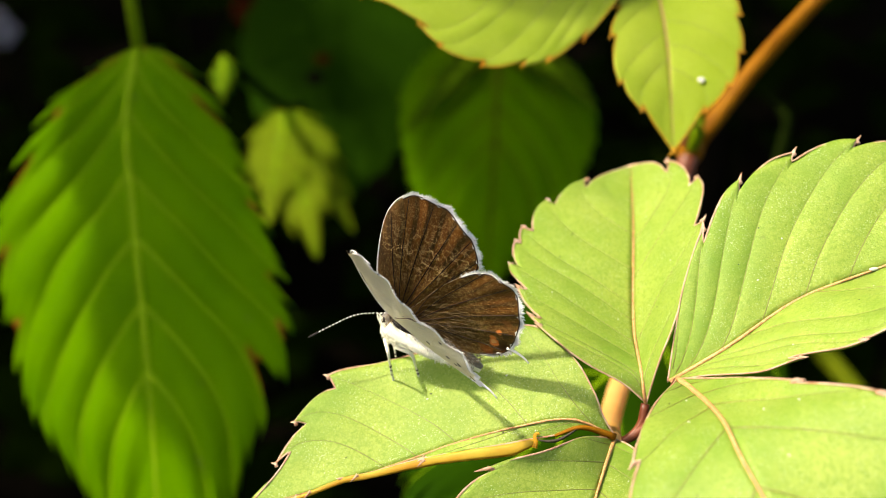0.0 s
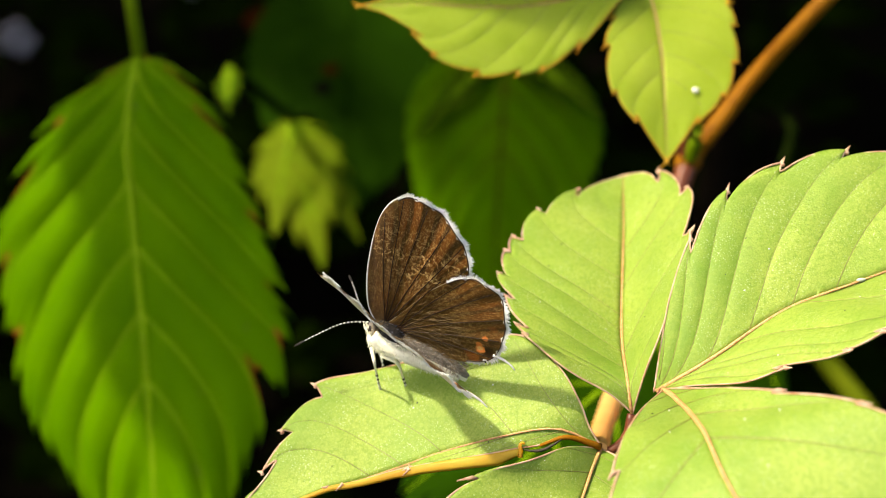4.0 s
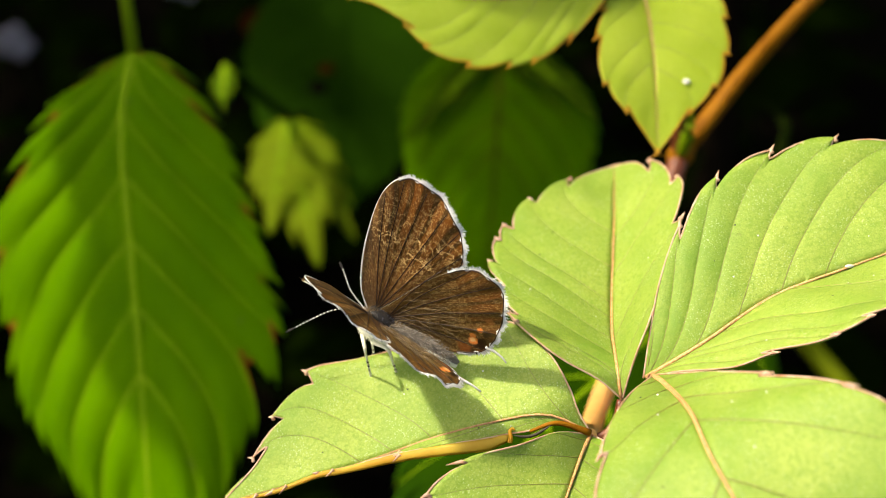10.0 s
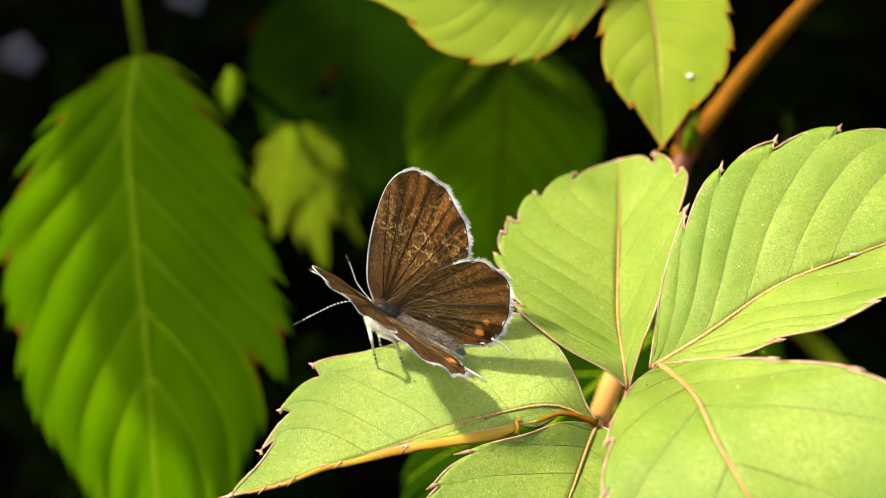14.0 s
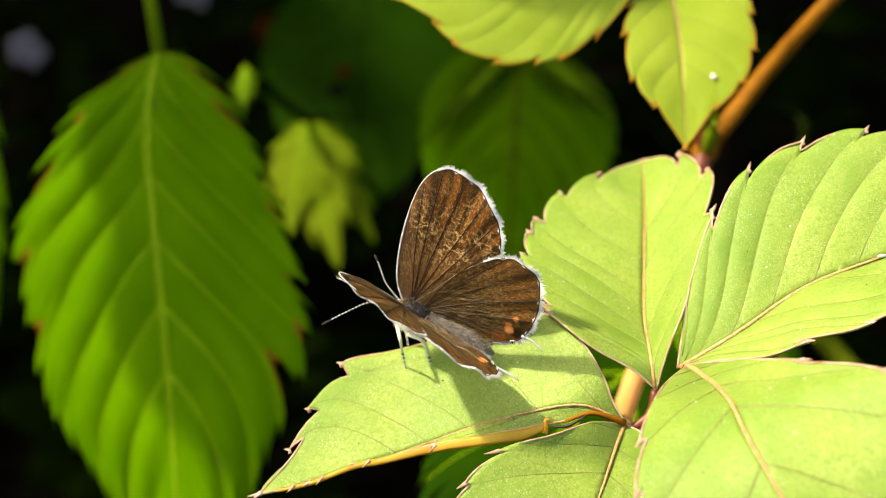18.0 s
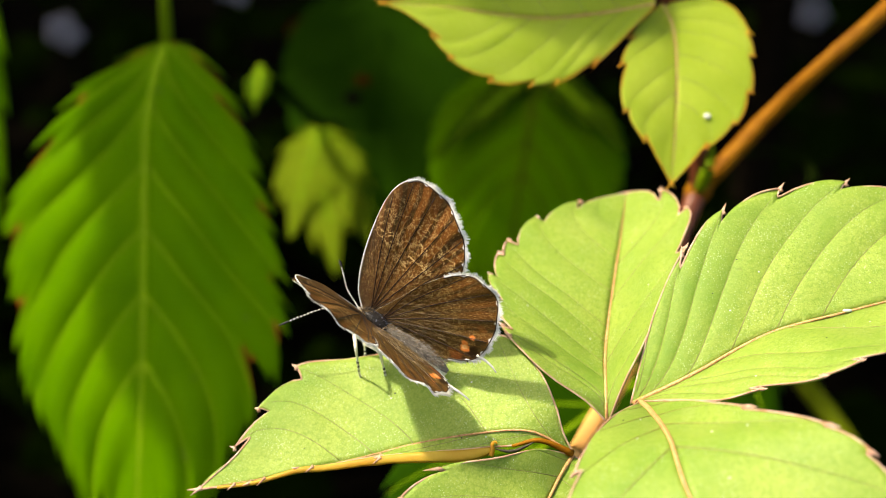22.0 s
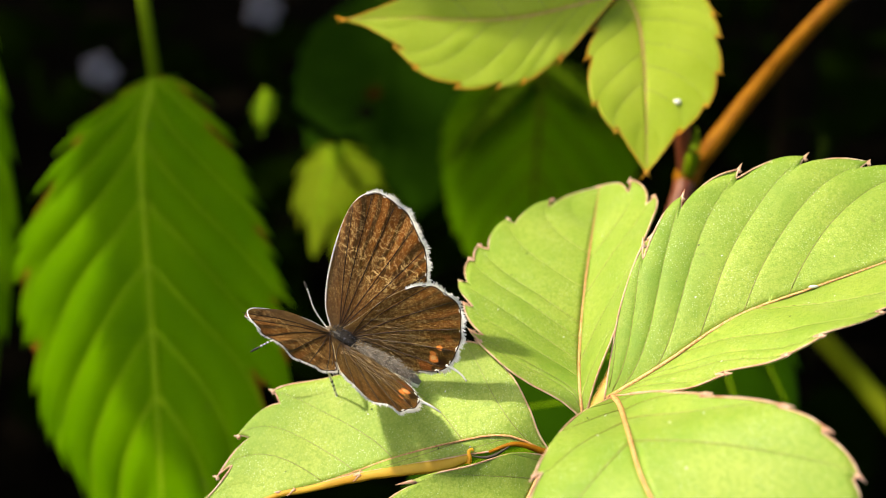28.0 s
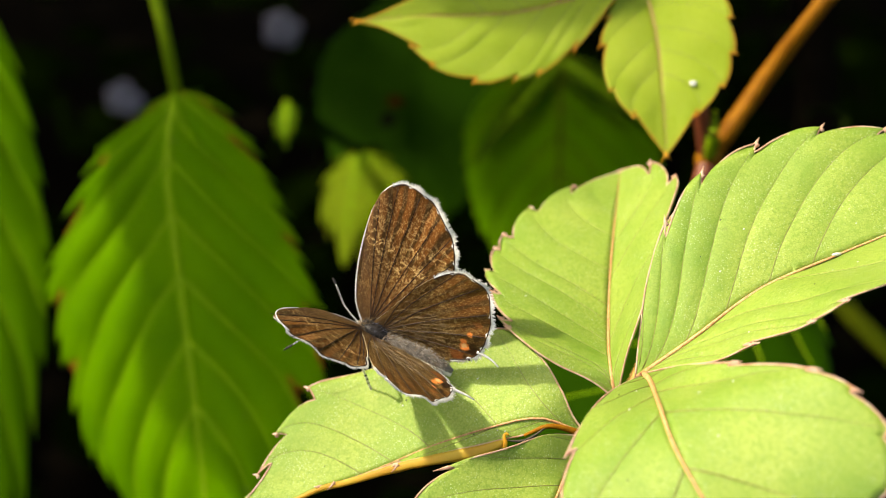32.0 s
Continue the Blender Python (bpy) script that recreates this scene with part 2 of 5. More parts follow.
def wing_top_material(name, hind):
    n = Nodes(name)
    c = n.coords()
    sep = n.add("SeparateXYZ")
    n.put(sep, 0, c)
    x, y = sep.outputs["X"], sep.outputs["Y"]
    angle = n.math("ARCTAN2", y, x)
    reach = n.math("SQRT", n.math("ADD", n.math("MULTIPLY", x, x), n.math("MULTIPLY", y, y)))
    v = n.add("CombineXYZ")
    n.put(v, 0, angle), n.put(v, 1, n.math("MULTIPLY", reach, 22.0))
    ray = n.noise(v.outputs[0], 9, 2, 0.5)
    hair = n.noise(v.outputs[0], 85, 3, 0.65)
    worn = n.noise(c, 800, 4, 0.7)
    fleck = n.noise(c, 4200, 2)
    scale = n.noise(c, 9000, 2)
    broad = n.noise(c, 260, 2)
    if hind:
        low, high, deep, gold = (0.046, 0.021, 0.004), (0.098, 0.047, 0.008), (0.012, 0.006, 0.002), (0.54, 0.38, 0.15)
    else:
        low, high, deep, gold = (0.068, 0.022, 0.003), (0.165, 0.060, 0.008), (0.022, 0.007, 0.002), (0.85, 0.58, 0.23)
    col = n.mix(n.ramp(broad, [(0.35, 0.0), (0.65, 1.0)]), low, high)
    col = n.mix(n.math("MULTIPLY", n.ramp(hair, [(0.38, 0.0), (0.60, 1.0)]), 0.9), col, deep)
    streak = n.noise(v.outputs[0], 130, 2, 0.6)
    col = n.mix(n.math("MULTIPLY", n.ramp(streak, [(0.55, 0.0), (0.64, 1.0)]), 0.62 if hind else 0.45), col, gold)
    edge = n.ramp(reach, [(0.0072, 0.0), (0.0130, 1.0)])
    wedge = n.math("SINE", n.math("ADD", n.math("MULTIPLY", angle, 66.0), n.math("MULTIPLY", ray, 7.0)))
    reachy = n.math("ADD", wedge, n.math("MULTIPLY", edge, 1.45))
    dark = n.math("MULTIPLY", n.ramp(reachy, [(0.90, 0.0), (1.75, 1.0)]), 0.62 if hind else 0.78)
    col = n.mix(dark, col, (0.008, 0.004, 0.002))
    # red-brown streaks between the dark ones near the margin
    glow = n.math("MULTIPLY", n.ramp(wedge, [(0.25, 1.0), (0.6, 0.0)]), n.ramp(reach, [(0.0085, 0.0), (0.0115, 1.0)]))
    col = n.mix(n.math("MULTIPLY", glow, 0.26 if hind else 0.40), col, (0.27, 0.085, 0.014))
    grey = n.ramp(reach, [(0.0, 1.0), (0.0045, 0.0)])
    col = n.mix(n.math("MULTIPLY", grey, 0.5), col, (0.085, 0.065, 0.045))
    if not hind:
        front = n.math("SUBTRACT", x, n.math("MULTIPLY", y, 0.30))
        col = n.mix(n.math("MULTIPLY", n.ramp(front, [(0.0008, 0.0), (0.0016, 1.0)]), 0.5), col, (0.110, 0.075, 0.048))
    line = n.math("ABSOLUTE", n.math("SUBTRACT", worn, 0.5))
    where = n.ramp(reach, [(0.0045, 0.0), (0.006, 1.0), (0.0105, 1.0), (0.0125, 0.1)])
    mask = n.math("MULTIPLY", n.ramp(line, [(0.006, 1.0), (0.020, 0.0)]), n.math("MULTIPLY", where, n.ramp(broad, [(0.38, 0.0), (0.50, 1.0)])))
    mask = n.math("MAXIMUM", mask, n.math("MULTIPLY", n.ramp(fleck, [(0.62, 0.0), (0.70, 1.0)]), 0.28))
    col = n.mix(n.math("MULTIPLY", mask, 0.6 if hind else 0.95), col, gold)
    if hind:
        fray = n.math("MULTIPLY", n.math("SUBTRACT", n.noise(c, 1700, 3, 0.7), 0.5), 1.5)

        def blotch(col, x0, y0, rx, ry, paint, amount):
            dx, dy = n.math("DIVIDE", n.math("SUBTRACT", x, x0 * MM), rx * MM), n.math("DIVIDE", n.math("SUBTRACT", y, y0 * MM), ry * MM)
            d = n.math("ADD", n.math("SQRT", n.math("ADD", n.math("MULTIPLY", dx, dx), n.math("MULTIPLY", dy, dy))), fray)
            return n.mix(n.math("MULTIPLY", n.ramp(d, [(0.70, 1.0), (1.15, 0.0)]), amount), col, paint)

        col = blotch(col, -8.1, 2.9, 1.0, 0.6, (0.26, 0.06, 0.012), 0.6)
        col = blotch(col, -8.9, 7.6, 0.5, 0.4, (0.26, 0.08, 0.02), 0.6)
        for x0, y0, rx, ry in ((-9.25, 4.55, 0.55, 0.62), (-9.2, 6.05, 0.40, 0.45), (-9.0, 3.1, 0.35, 0.4)):
            col = blotch(col, x0, y0, rx, ry, (0.008, 0.005, 0.004), 0.95)
        for x0, y0, rx, ry in ((-8.45, 4.30, 0.52, 0.68), (-8.20, 4.90, 0.36, 0.42), (-8.50, 6.05, 0.34, 0.40)):
            col = blotch(col, x0, y0, rx, ry, (0.80, 0.24, 0.05), 1.0)
        col = blotch(col, -8.40, 4.35, 0.30, 0.40, (0.92, 0.56, 0.22), 0.9)
    height = n.math("ADD", scale, n.math("ADD", n.math("MULTIPLY", hair, 1.2), n.math("MULTIPLY", wedge, 0.15)))
    return n.surface(col, 0.55, n.bump(height, 1.0, 0.0001), 0.07, (0.75, 0.46, 0.16), 0.20)


def wing_under_material():
    n = Nodes("wing_under")
    c = n.coords()
    f, g = n.noise(c, 2600, 4), n.noise(c, 260, 3)
    col = n.mix(n.ramp(f, [(0.3, 0.0), (0.7, 1.0)]), (0.96, 0.90, 0.62), (0.98, 0.94, 0.74))
    col = n.mix(n.math("MULTIPLY", n.ramp(g, [(0.45, 0.0), (0.7, 1.0)]), 0.3), col, (0.62, 0.57, 0.40))
    return n.surface(col, 0.75, n.bump(f, 1.0, 0.0004), 0.2, (1.0, 0.94, 0.70), 0.35)


WING_TOP, HINDWING_TOP, WING_UNDER = wing_top_material("forewing_top", False), wing_top_material("hindwing_top", True), wing_under_material()


# ---- mesh helpers ----
def part(name, bm, material, parent, label=""):
    """Links a bmesh as one mesh object under a thing or a part."""
    me = bpy.data.meshes.new(name)
    bm.to_mesh(me)
    bm.free()
    for m in material if isinstance(material, (list, tuple)) else [material]:
        me.materials.append(m)
    ob = new(name, me)
    if parent:
        ob.parent = parent
    if label:
        ob["label"] = label
    return ob


def from_lists(verts, faces, slots=None, smooth=True):
    bm = bmesh.new()
    vs = [bm.verts.new(v) for v in verts]
    for k, f in enumerate(faces):
        try:
            face = bm.faces.new([vs[i] for i in f])
        except ValueError:
            continue
        face.smooth = smooth
        if slots:
            face.material_index = slots[k]
    return bm


def spline(points, u):
    """A point on a smooth curve through the points, u from 0 to 1 by length."""
    pts = [Vector(p) for p in points]
    d = [0.0]
    for a, b in zip(pts, pts[1:]):
        d.append(d[-1] + (b - a).length)
    s = min(max(u, 0.0), 1.0) * d[-1]
    i = max(k for k in range(len(pts) - 1) if d[k] <= s + 1e-12)
    f = (s - d[i]) / max(d[i + 1] - d[i], 1e-9)
    p0 = pts[i - 1] if i else pts[0] * 2 - pts[1]
    p3 = pts[i + 2] if i + 2 < len(pts) else pts[-1] * 2 - pts[-2]
    p1, p2 = pts[i], pts[i + 1]
    h = max(d[i + 1] - d[i], 1e-9)
    t1 = (p2 - p0) / max((p1 - p0).length + h, 1e-9) * h
    t2 = (p3 - p1) / max((p3 - p2).length + h, 1e-9) * h
    return p1 * (2 * f**3 - 3 * f**2 + 1) + t1 * (f**3 - 2 * f**2 + f) + p2 * (3 * f**2 - 2 * f**3) + t2 * (f**3 - f**2)


def tube_lists(points, radii, sides=6, verts=None, faces=None):
    verts = [] if verts is None else verts
    faces = [] if faces is None else faces
    pts = [Vector(p) for p in points]
    start = len(verts)
    up = Vector((0.13, 0.21, 0.97))
    for k, p in enumerate(pts):
        way = (pts[min(k + 1, len(pts) - 1)] - pts[max(k - 1, 0)]).normalized()
        side = way.cross(up)
        side = side.normalized() if side.length > 1e-6 else Vector((1, 0, 0))
        over = side.cross(way)
        r = radii(k / max(len(pts) - 1, 1)) if callable(radii) else radii[k] if isinstance(radii, (list, tuple)) else radii
        for j in range(sides):
            a = 2 * math.pi * j / sides
            verts.append(p + side * (math.cos(a) * r) + over * (math.sin(a) * r))
    for k in range(len(pts) - 1):
        for j in range(sides):
            a, b = start + k * sides + j, start + k * sides + (j + 1) % sides
            faces.append((a, b, b + sides, a + sides))
    faces.append(tuple(start + j for j in reversed(range(sides))))
    faces.append(tuple(start + (len(pts) - 1) * sides + j for j in range(sides)))
    return verts, faces


def tube(points, radii, sides=6):
    return from_lists(*tube_lists(points, radii, sides))


def ball(centre, radii, turn=None, rings=10, sides=14):
    bm = bmesh.new()
    bmesh.ops.create_uvsphere(bm, u_segments=sides, v_segments=rings, radius=1.0)
    m = Matrix.Translation(centre) @ (turn or Matrix.Identity(4)) @ Matrix.Diagonal((*radii, 1))
    bm.transform(m)
    for f in bm.faces:
        f.smooth = True
    return bm


class Leaf:
    """A toothed leaf blade, lofted from its midrib to its two margins, in millimetres of its own space."""

    def __init__(self, mid, left, right, teeth=((), ()), depth=0.9, pleat=0.5, veins=7, sweep=0.2, seed=1, even=False, bites=(), sharp=0.7, gap=0.105, lobe=(0.7, 0.08, 2.2, 0.10)):
        self.mid, self.edges, self.teeth, self.depth = mid, (left, right), teeth, depth
        self.pleat, self.veins, self.sweep, self.even = pleat, veins, sweep, even
        self.rng, self.bites, self.sharp, self.gap, self.lobe = random.Random(seed), bites, sharp, gap, lobe

    def notch(self, side, u):
        depth = self.depth[side] if isinstance(self.depth, tuple) else self.depth
        marks = [0.0, *self.teeth[side], 1.0]
        k = max(i for i in range(len(marks) - 1) if marks[i] <= u + 1e-9)
        s = min(max((u - marks[k]) / max(marks[k + 1] - marks[k], 1e-6), 0.0), 1.0)
        if k == 0:
            return depth * 0.25 * math.sin(math.pi * s) if self.teeth[side] else 0.0
        cut = depth * min(1.0, (marks[k + 1] - marks[k]) / 0.11)
        if s < self.lobe[3]:
            return cut * self.lobe[0] * (s / self.lobe[3]) ** 0.8
        q = (s - self.lobe[3]) / (1 - self.lobe[3])
        return cut * (self.lobe[0] * (1 - q) ** self.lobe[2] - self.lobe[1] * math.sin(math.pi * q))

    def flat(self, side, u, v):
        return spline(self.mid, u).lerp(spline(self.edges[side], u), v)

    def reach(self, side, row):
        """How far the blade goes along a row that starts on the midrib: less than 1 in a notch."""
        w = (spline(self.edges[side], row) - spline(self.mid, row)).length
        cut = min(self.notch(side, row), (0.5 if self.even else 0.24) * w) + sum(d * math.exp(-(((row - at) / wide) ** 4)) for s, at, wide, d in self.bites if s == side)
        return 1 - max(min(cut / max(w, 0.3), 0.55), -0.10)

    def margin(self, side, u):
        v = self.reach(side, u)
        return self.flat(side, min(max(u - self.drift(v), 0.0), 1.0), v)

    def marks(self, side):
        """Where the side veins meet the margin: at the teeth, and evenly below the first one."""
        t = list(self.teeth[side])
        if self.even or not t:
            return [k / self.veins for k in range(1, self.veins)]
        step = (t[-1] - t[0]) / max(len(t) - 1, 1) if len(t) > 1 else 0.14
        step = max(step, self.gap)
        while t[0] > 1.2 * step:
            t.insert(0, t[0] - step)
        return t

    def drift(self, v):
        return self.sweep * (1 - min(v, 1.0) ** 1.05)

    def at(self, side, u, v):
        w = (spline(self.edges[side], u) - spline(self.mid, u)).length
        s = u + self.drift(v)
        lost = 1 - self.reach(side, min(s, 1.0))
        near = v * (1 - lost * v ** (3 if abs(lost) < 0.2 else 1.2))
        p = self.flat(side, min(max(s - self.drift(near), 0.0), 1.0), near)
        ms = self.marks(side)
        ms = [ms[0] - 0.14, *ms, max(ms[-1] + 0.12, 1.0), 1.4]
        ripple = 0.0
        for a, b in zip(ms, ms[1:]):
            if a <= s < b:
                ripple = max(0.0, math.sin(math.pi * (s - a) / (b - a))) ** self.sharp
        taper = min(1.0, 6 * u) * min(1.0, 6 * (1 - u))
        p.z += self.pleat * ripple * taper * (v * (1.03 - v) * 2.4) * min(1.0, w / 4)
        p.z += 0.25 * taper * noise.noise(Vector((p.x * 0.18, p.y * 0.18, 1.7 * side + 5)))
        return p

    def samples(self, side, n):
        us = {k / n for k in range(n + 1)}
        marks = [*self.teeth[side], 1.0]
        for a, b in zip(marks, marks[1:]):
            us |= {a, a + (b - a) * 0.04, a + (b - a) * 0.10, a + (b - a) * 0.16, a + (b - a) * 0.3}
        return sorted(us)

    def build(self, n=130, across=16):
        """Rows of the mesh run along the side veins, so that each vein lies in its groove."""
        verts, faces = [], []
        for side in (0, 1):
            rows = {round(s, 5) for s in self.samples(side, n)}
            for mark in self.marks(side):
                rows |= {round(mark + d, 5) for d in (-0.014, -0.006, -0.002, 0.0, 0.002, 0.006, 0.014) if 0 < mark + d < 1}
            step = self.sweep / max(6, int(n * self.sweep))
            rows |= {round(1 + step * k, 5) for k in range(1, int(self.sweep / step) + 1)}
            rows = sorted(rows)
            start = len(verts)
            for s in rows:
                for j in range(across + 1):
                    v = j / across
                    verts.append(self.at(side, min(max(s - self.drift(v), 0.0), 1.0), v) * MM)
            w = across + 1
            for i in range(len(rows) - 1):
                for j in range(across):
                    a = start + i * w + j
                    q = (a, a + w, a + w + 1, a + 1)
                    faces.append(q if side else q[::-1])
        bm = from_lists(verts, faces)
        bmesh.ops.remove_doubles(bm, verts=bm.verts, dist=2e-6)
        bmesh.ops.dissolve_degenerate(bm, edges=bm.edges, dist=1e-6)
        bmesh.ops.recalc_face_normals(bm, faces=bm.faces)
        up = sum((f.normal.z * f.calc_area() for f in bm.faces))
        if up < 0:
            bmesh.ops.reverse_faces(bm, faces=bm.faces)
        return bm

    def midrib(self, r=0.32, lift=0.08):
        n = 26
        pts = []
        for k in range(n + 1):
            p = spline(self.mid, 0.985 * k / n)
            p.z += lift
            pts.append(p * MM)
        return tube(pts, lambda s: r * MM * (1 - 0.82 * s), 7)

    def side_vein(self, side, mark, r=0.12):
        pts = []
        for k in range(15):
            v = 0.97 * k / 14
            u = mark - self.drift(v)
            if u > 0.01:
                p = self.at(side, u, v)
                p.z += 0.25 * r
                pts.append(p * MM)
        return tube(pts, lambda s: r * MM * (1 - 0.75 * s), 5) if len(pts) > 2 else None

    def rim(self, side, r=0.10, spike=0.55):
        us = self.samples(side, 70)
        verts, faces = tube_lists([self.margin(side, u) * MM for u in us], r * MM, 5)
        for u in (*self.teeth[side], 1.0):
            p, m = self.margin(side, u), spline(self.mid, u)
            ahead = (self.margin(side, min(u + 0.001, 1)) - self.margin(side, u - 0.012)).normalized()
            out = (p - m).normalized() if (p - m).length > 0.2 else ahead
            q = p + (out * 0.7 + ahead * 0.8) * spike * self.rng.uniform(0.7, 1.25) + Vector((0, 0, self.rng.uniform(-0.05, 0.25)))
            tube_lists([(p - out * 0.35) * MM, p * MM, q * MM], [2.3 * r * MM, 2.2 * r * MM, 0.25 * r * MM], 5, verts, faces)
        return from_lists(verts, faces)


def add_leaflet(name, parent, spec, material, label, rib, vein, rim, depth=0.9, pleat=0.5, sizes=(0.32, 0.10, 0.10, 0.5), thick=0.16, rims=None, seed=1, n=130, specks=0):
    """A leaflet with its midrib, its side veins and its two toothed margins."""
    leaf = Leaf(spec["mid"], spec["left"], spec["right"], spec["teeth"], depth, pleat, spec.get("veins", 7), spec.get("sweep", 0.27), seed, spec.get("even", False), spec.get("bites", ()), spec.get("sharp", 0.7), spec.get("gap", 0.105), spec.get("lobe", (0.7, 0.08, 2.2, 0.10)))
    blade = part(name, leaf.build(n), material, parent, label)
    blade.matrix_basis = spec["at"]
    shell = blade.modifiers.new("thickness", "SOLIDIFY")
    shell.thickness, shell.offset = thick * MM, -1.0
    part("midrib", leaf.midrib(sizes[0]), rib, blade)
    for side in (0, 1):
        for mark in leaf.marks(side):
            bm = leaf.side_vein(side, mark, sizes[1])
            if bm:
                part("vein", bm, vein, blade)
        for k in range(specks):
            dark = k % 3 == 0
            p = leaf.at(side, leaf.rng.uniform(0.2, 0.85), leaf.rng.uniform(0.15, 0.85)) + Vector((0, 0, 0.02))
            size = leaf.rng.uniform(0.05, 0.11)
            part("speck", ball(p * MM, (size * MM, size * 0.8 * MM, size * 0.5 * MM), None, 5, 7), DARK_BIT if dark else PALE_BIT, blade, "dark speck" if dark else "pale speck")
        if rim:
            part("margin", leaf.rim(side, (rims or (sizes[2], sizes[2]))[side], sizes[3]), rim if not isinstance(rim, tuple) else rim[side], blade)
    return blade


def simple_spec(base, tip, facing, width, bow=0.08, teeth=16, depth_seed=3, lean=0.0, veins=7):
    """A leaf of the common pointed oval shape between two places, facing a way."""
    rng = random.Random(depth_seed)
    b, t, f = Vector(base), Vector(tip), Vector(facing)
    x = (t - b).normalized()
    z = (f - x * f.dot(x)).normalized()
    y = z.cross(x)
    m = Matrix((x, y, z)).transposed().to_4x4()
    m.translation = b
    length = (t - b).length / MM
    w = width / MM / 2
    shape = [(0.0, 0.02), (0.05, 0.42), (0.16, 0.80), (0.32, 1.0), (0.5, 0.97), (0.68, 0.74), (0.84, 0.42), (0.94, 0.15), (1.0, 0.0)]
    mid = [(length * s, lean * length * math.sin(math.pi * s) * 0.1, bow * length * math.sin(math.pi * s)) for s in (0, 0.25, 0.5, 0.75, 1)]
    sides = []
    for sign in (-1, 1):
        sides.append([(length * s, sign * w * k * rng.uniform(0.93, 1.07), bow * length * math.sin(math.pi * s) - 0.12 * w * k) for s, k in shape])
    marks = tuple(sorted((k + rng.uniform(-0.25, 0.25)) / (teeth + 1) for k in range(1, teeth + 1)) for _ in (0, 1))
    return dict(at=m, mid=mid, left=sides[0], right=sides[1], teeth=marks, veins=veins, even=True)


# ---- ground ----
def make_ground():
    rng = random.Random(5)
    steps = [-150, -40, -10, -3, -1.5, *[k * 0.08 for k in range(-12, 25)], 3, 6, 15, 50, 150]
    verts = [(x, y, 0.02 * noise.noise(Vector((x * 3, y * 3, 0))) + 0.008 * noise.noise(Vector((x * 15, y * 15, 2)))) for y in steps for x in steps]
    n = len(steps)
    faces = [(j * n + i, j * n + i + 1, (j + 1) * n + i + 1, (j + 1) * n + i) for j in range(n - 1) for i in range(n - 1)]
    return tagged(part("ground", from_lists(verts, faces), SOIL, None), "soil under the undergrowth, coloured almost black for shade", "ground", kind="structure")


make_ground()

# ---- the vine with its toothed leaflets ----
NEAR = dict(
    at=pose(0.01982, -0.00730, 0.39903, -34.09, 11.30, -176.85),
    mid=[(0.00, 0.00, 0.00), (3.45, -1.59, 2.14), (8.61, -2.09, 1.54), (14.22, -2.02, 0.65), (18.76, -1.71, -0.42), (25.78, -0.84, -0.53), (33.78, 0.00, 0.00)],
    left=[(-0.02, -0.09, 0.05), (0.62, -1.67, 1.26), (0.94, -3.64, 2.43), (2.11, -7.31, 2.84), (5.07, -11.63, 1.87), (10.75, -12.29, 0.24), (19.59, -11.86, -0.67), (24.72, -11.32, -0.25), (28.27, -7.40, -0.10), (30.54, -3.80, -0.19), (33.78, 0.00, 0.00)],
    right=[(0.01, 0.04, -0.02), (2.76, -0.84, 1.72), (5.22, -0.63, 1.50), (7.36, -0.72, 1.43), (9.78, -0.73, 1.44), (12.23, -0.91, 1.32), (17.16, -1.22, 0.60), (22.15, -1.04, 0.19), (24.62, -1.00, 0.18), (29.00, -0.18, -0.03), (33.78, 0.00, 0.00)],
    teeth=([0.698, 0.808, 0.896], [0.516, 0.733, 0.862]))
CENTRE = dict(
    at=pose(0.02276, -0.00469, 0.40076, -10.22, -11.09, 86.48),
    mid=[(0.00, 0.00, 0.00), (1.94, 0.07, 1.98), (8.84, 0.55, 1.21), (16.50, 0.20, 2.32), (22.44, -0.02, 2.25), (29.81, -0.01, 0.96), (35.50, 0.00, 0.00)],
    left=[(0.10, -0.02, 0.12), (0.63, 1.87, 2.12), (1.10, 4.63, 4.29), (2.09, 6.70, 5.94), (6.63, 9.64, 6.11), (11.27, 10.92, 5.79), (14.80, 11.74, 5.58), (20.87, 10.85, 4.84), (26.31, 8.57, 3.76), (31.90, 4.81, 1.65), (35.50, 0.00, 0.00)],
    right=[(0.10, -0.12, 0.10), (1.64, -1.95, 4.01), (3.48, -3.42, 6.11), (8.26, -5.13, 7.45), (13.92, -6.57, 7.70), (18.43, -7.20, 7.50), (25.62, -6.80, 5.27), (31.12, -3.98, 3.51), (35.50, 0.00, 0.00)],
    teeth=([0.267, 0.301, 0.397, 0.475, 0.558, 0.612, 0.731, 0.876], [0.467, 0.697, 0.844]))
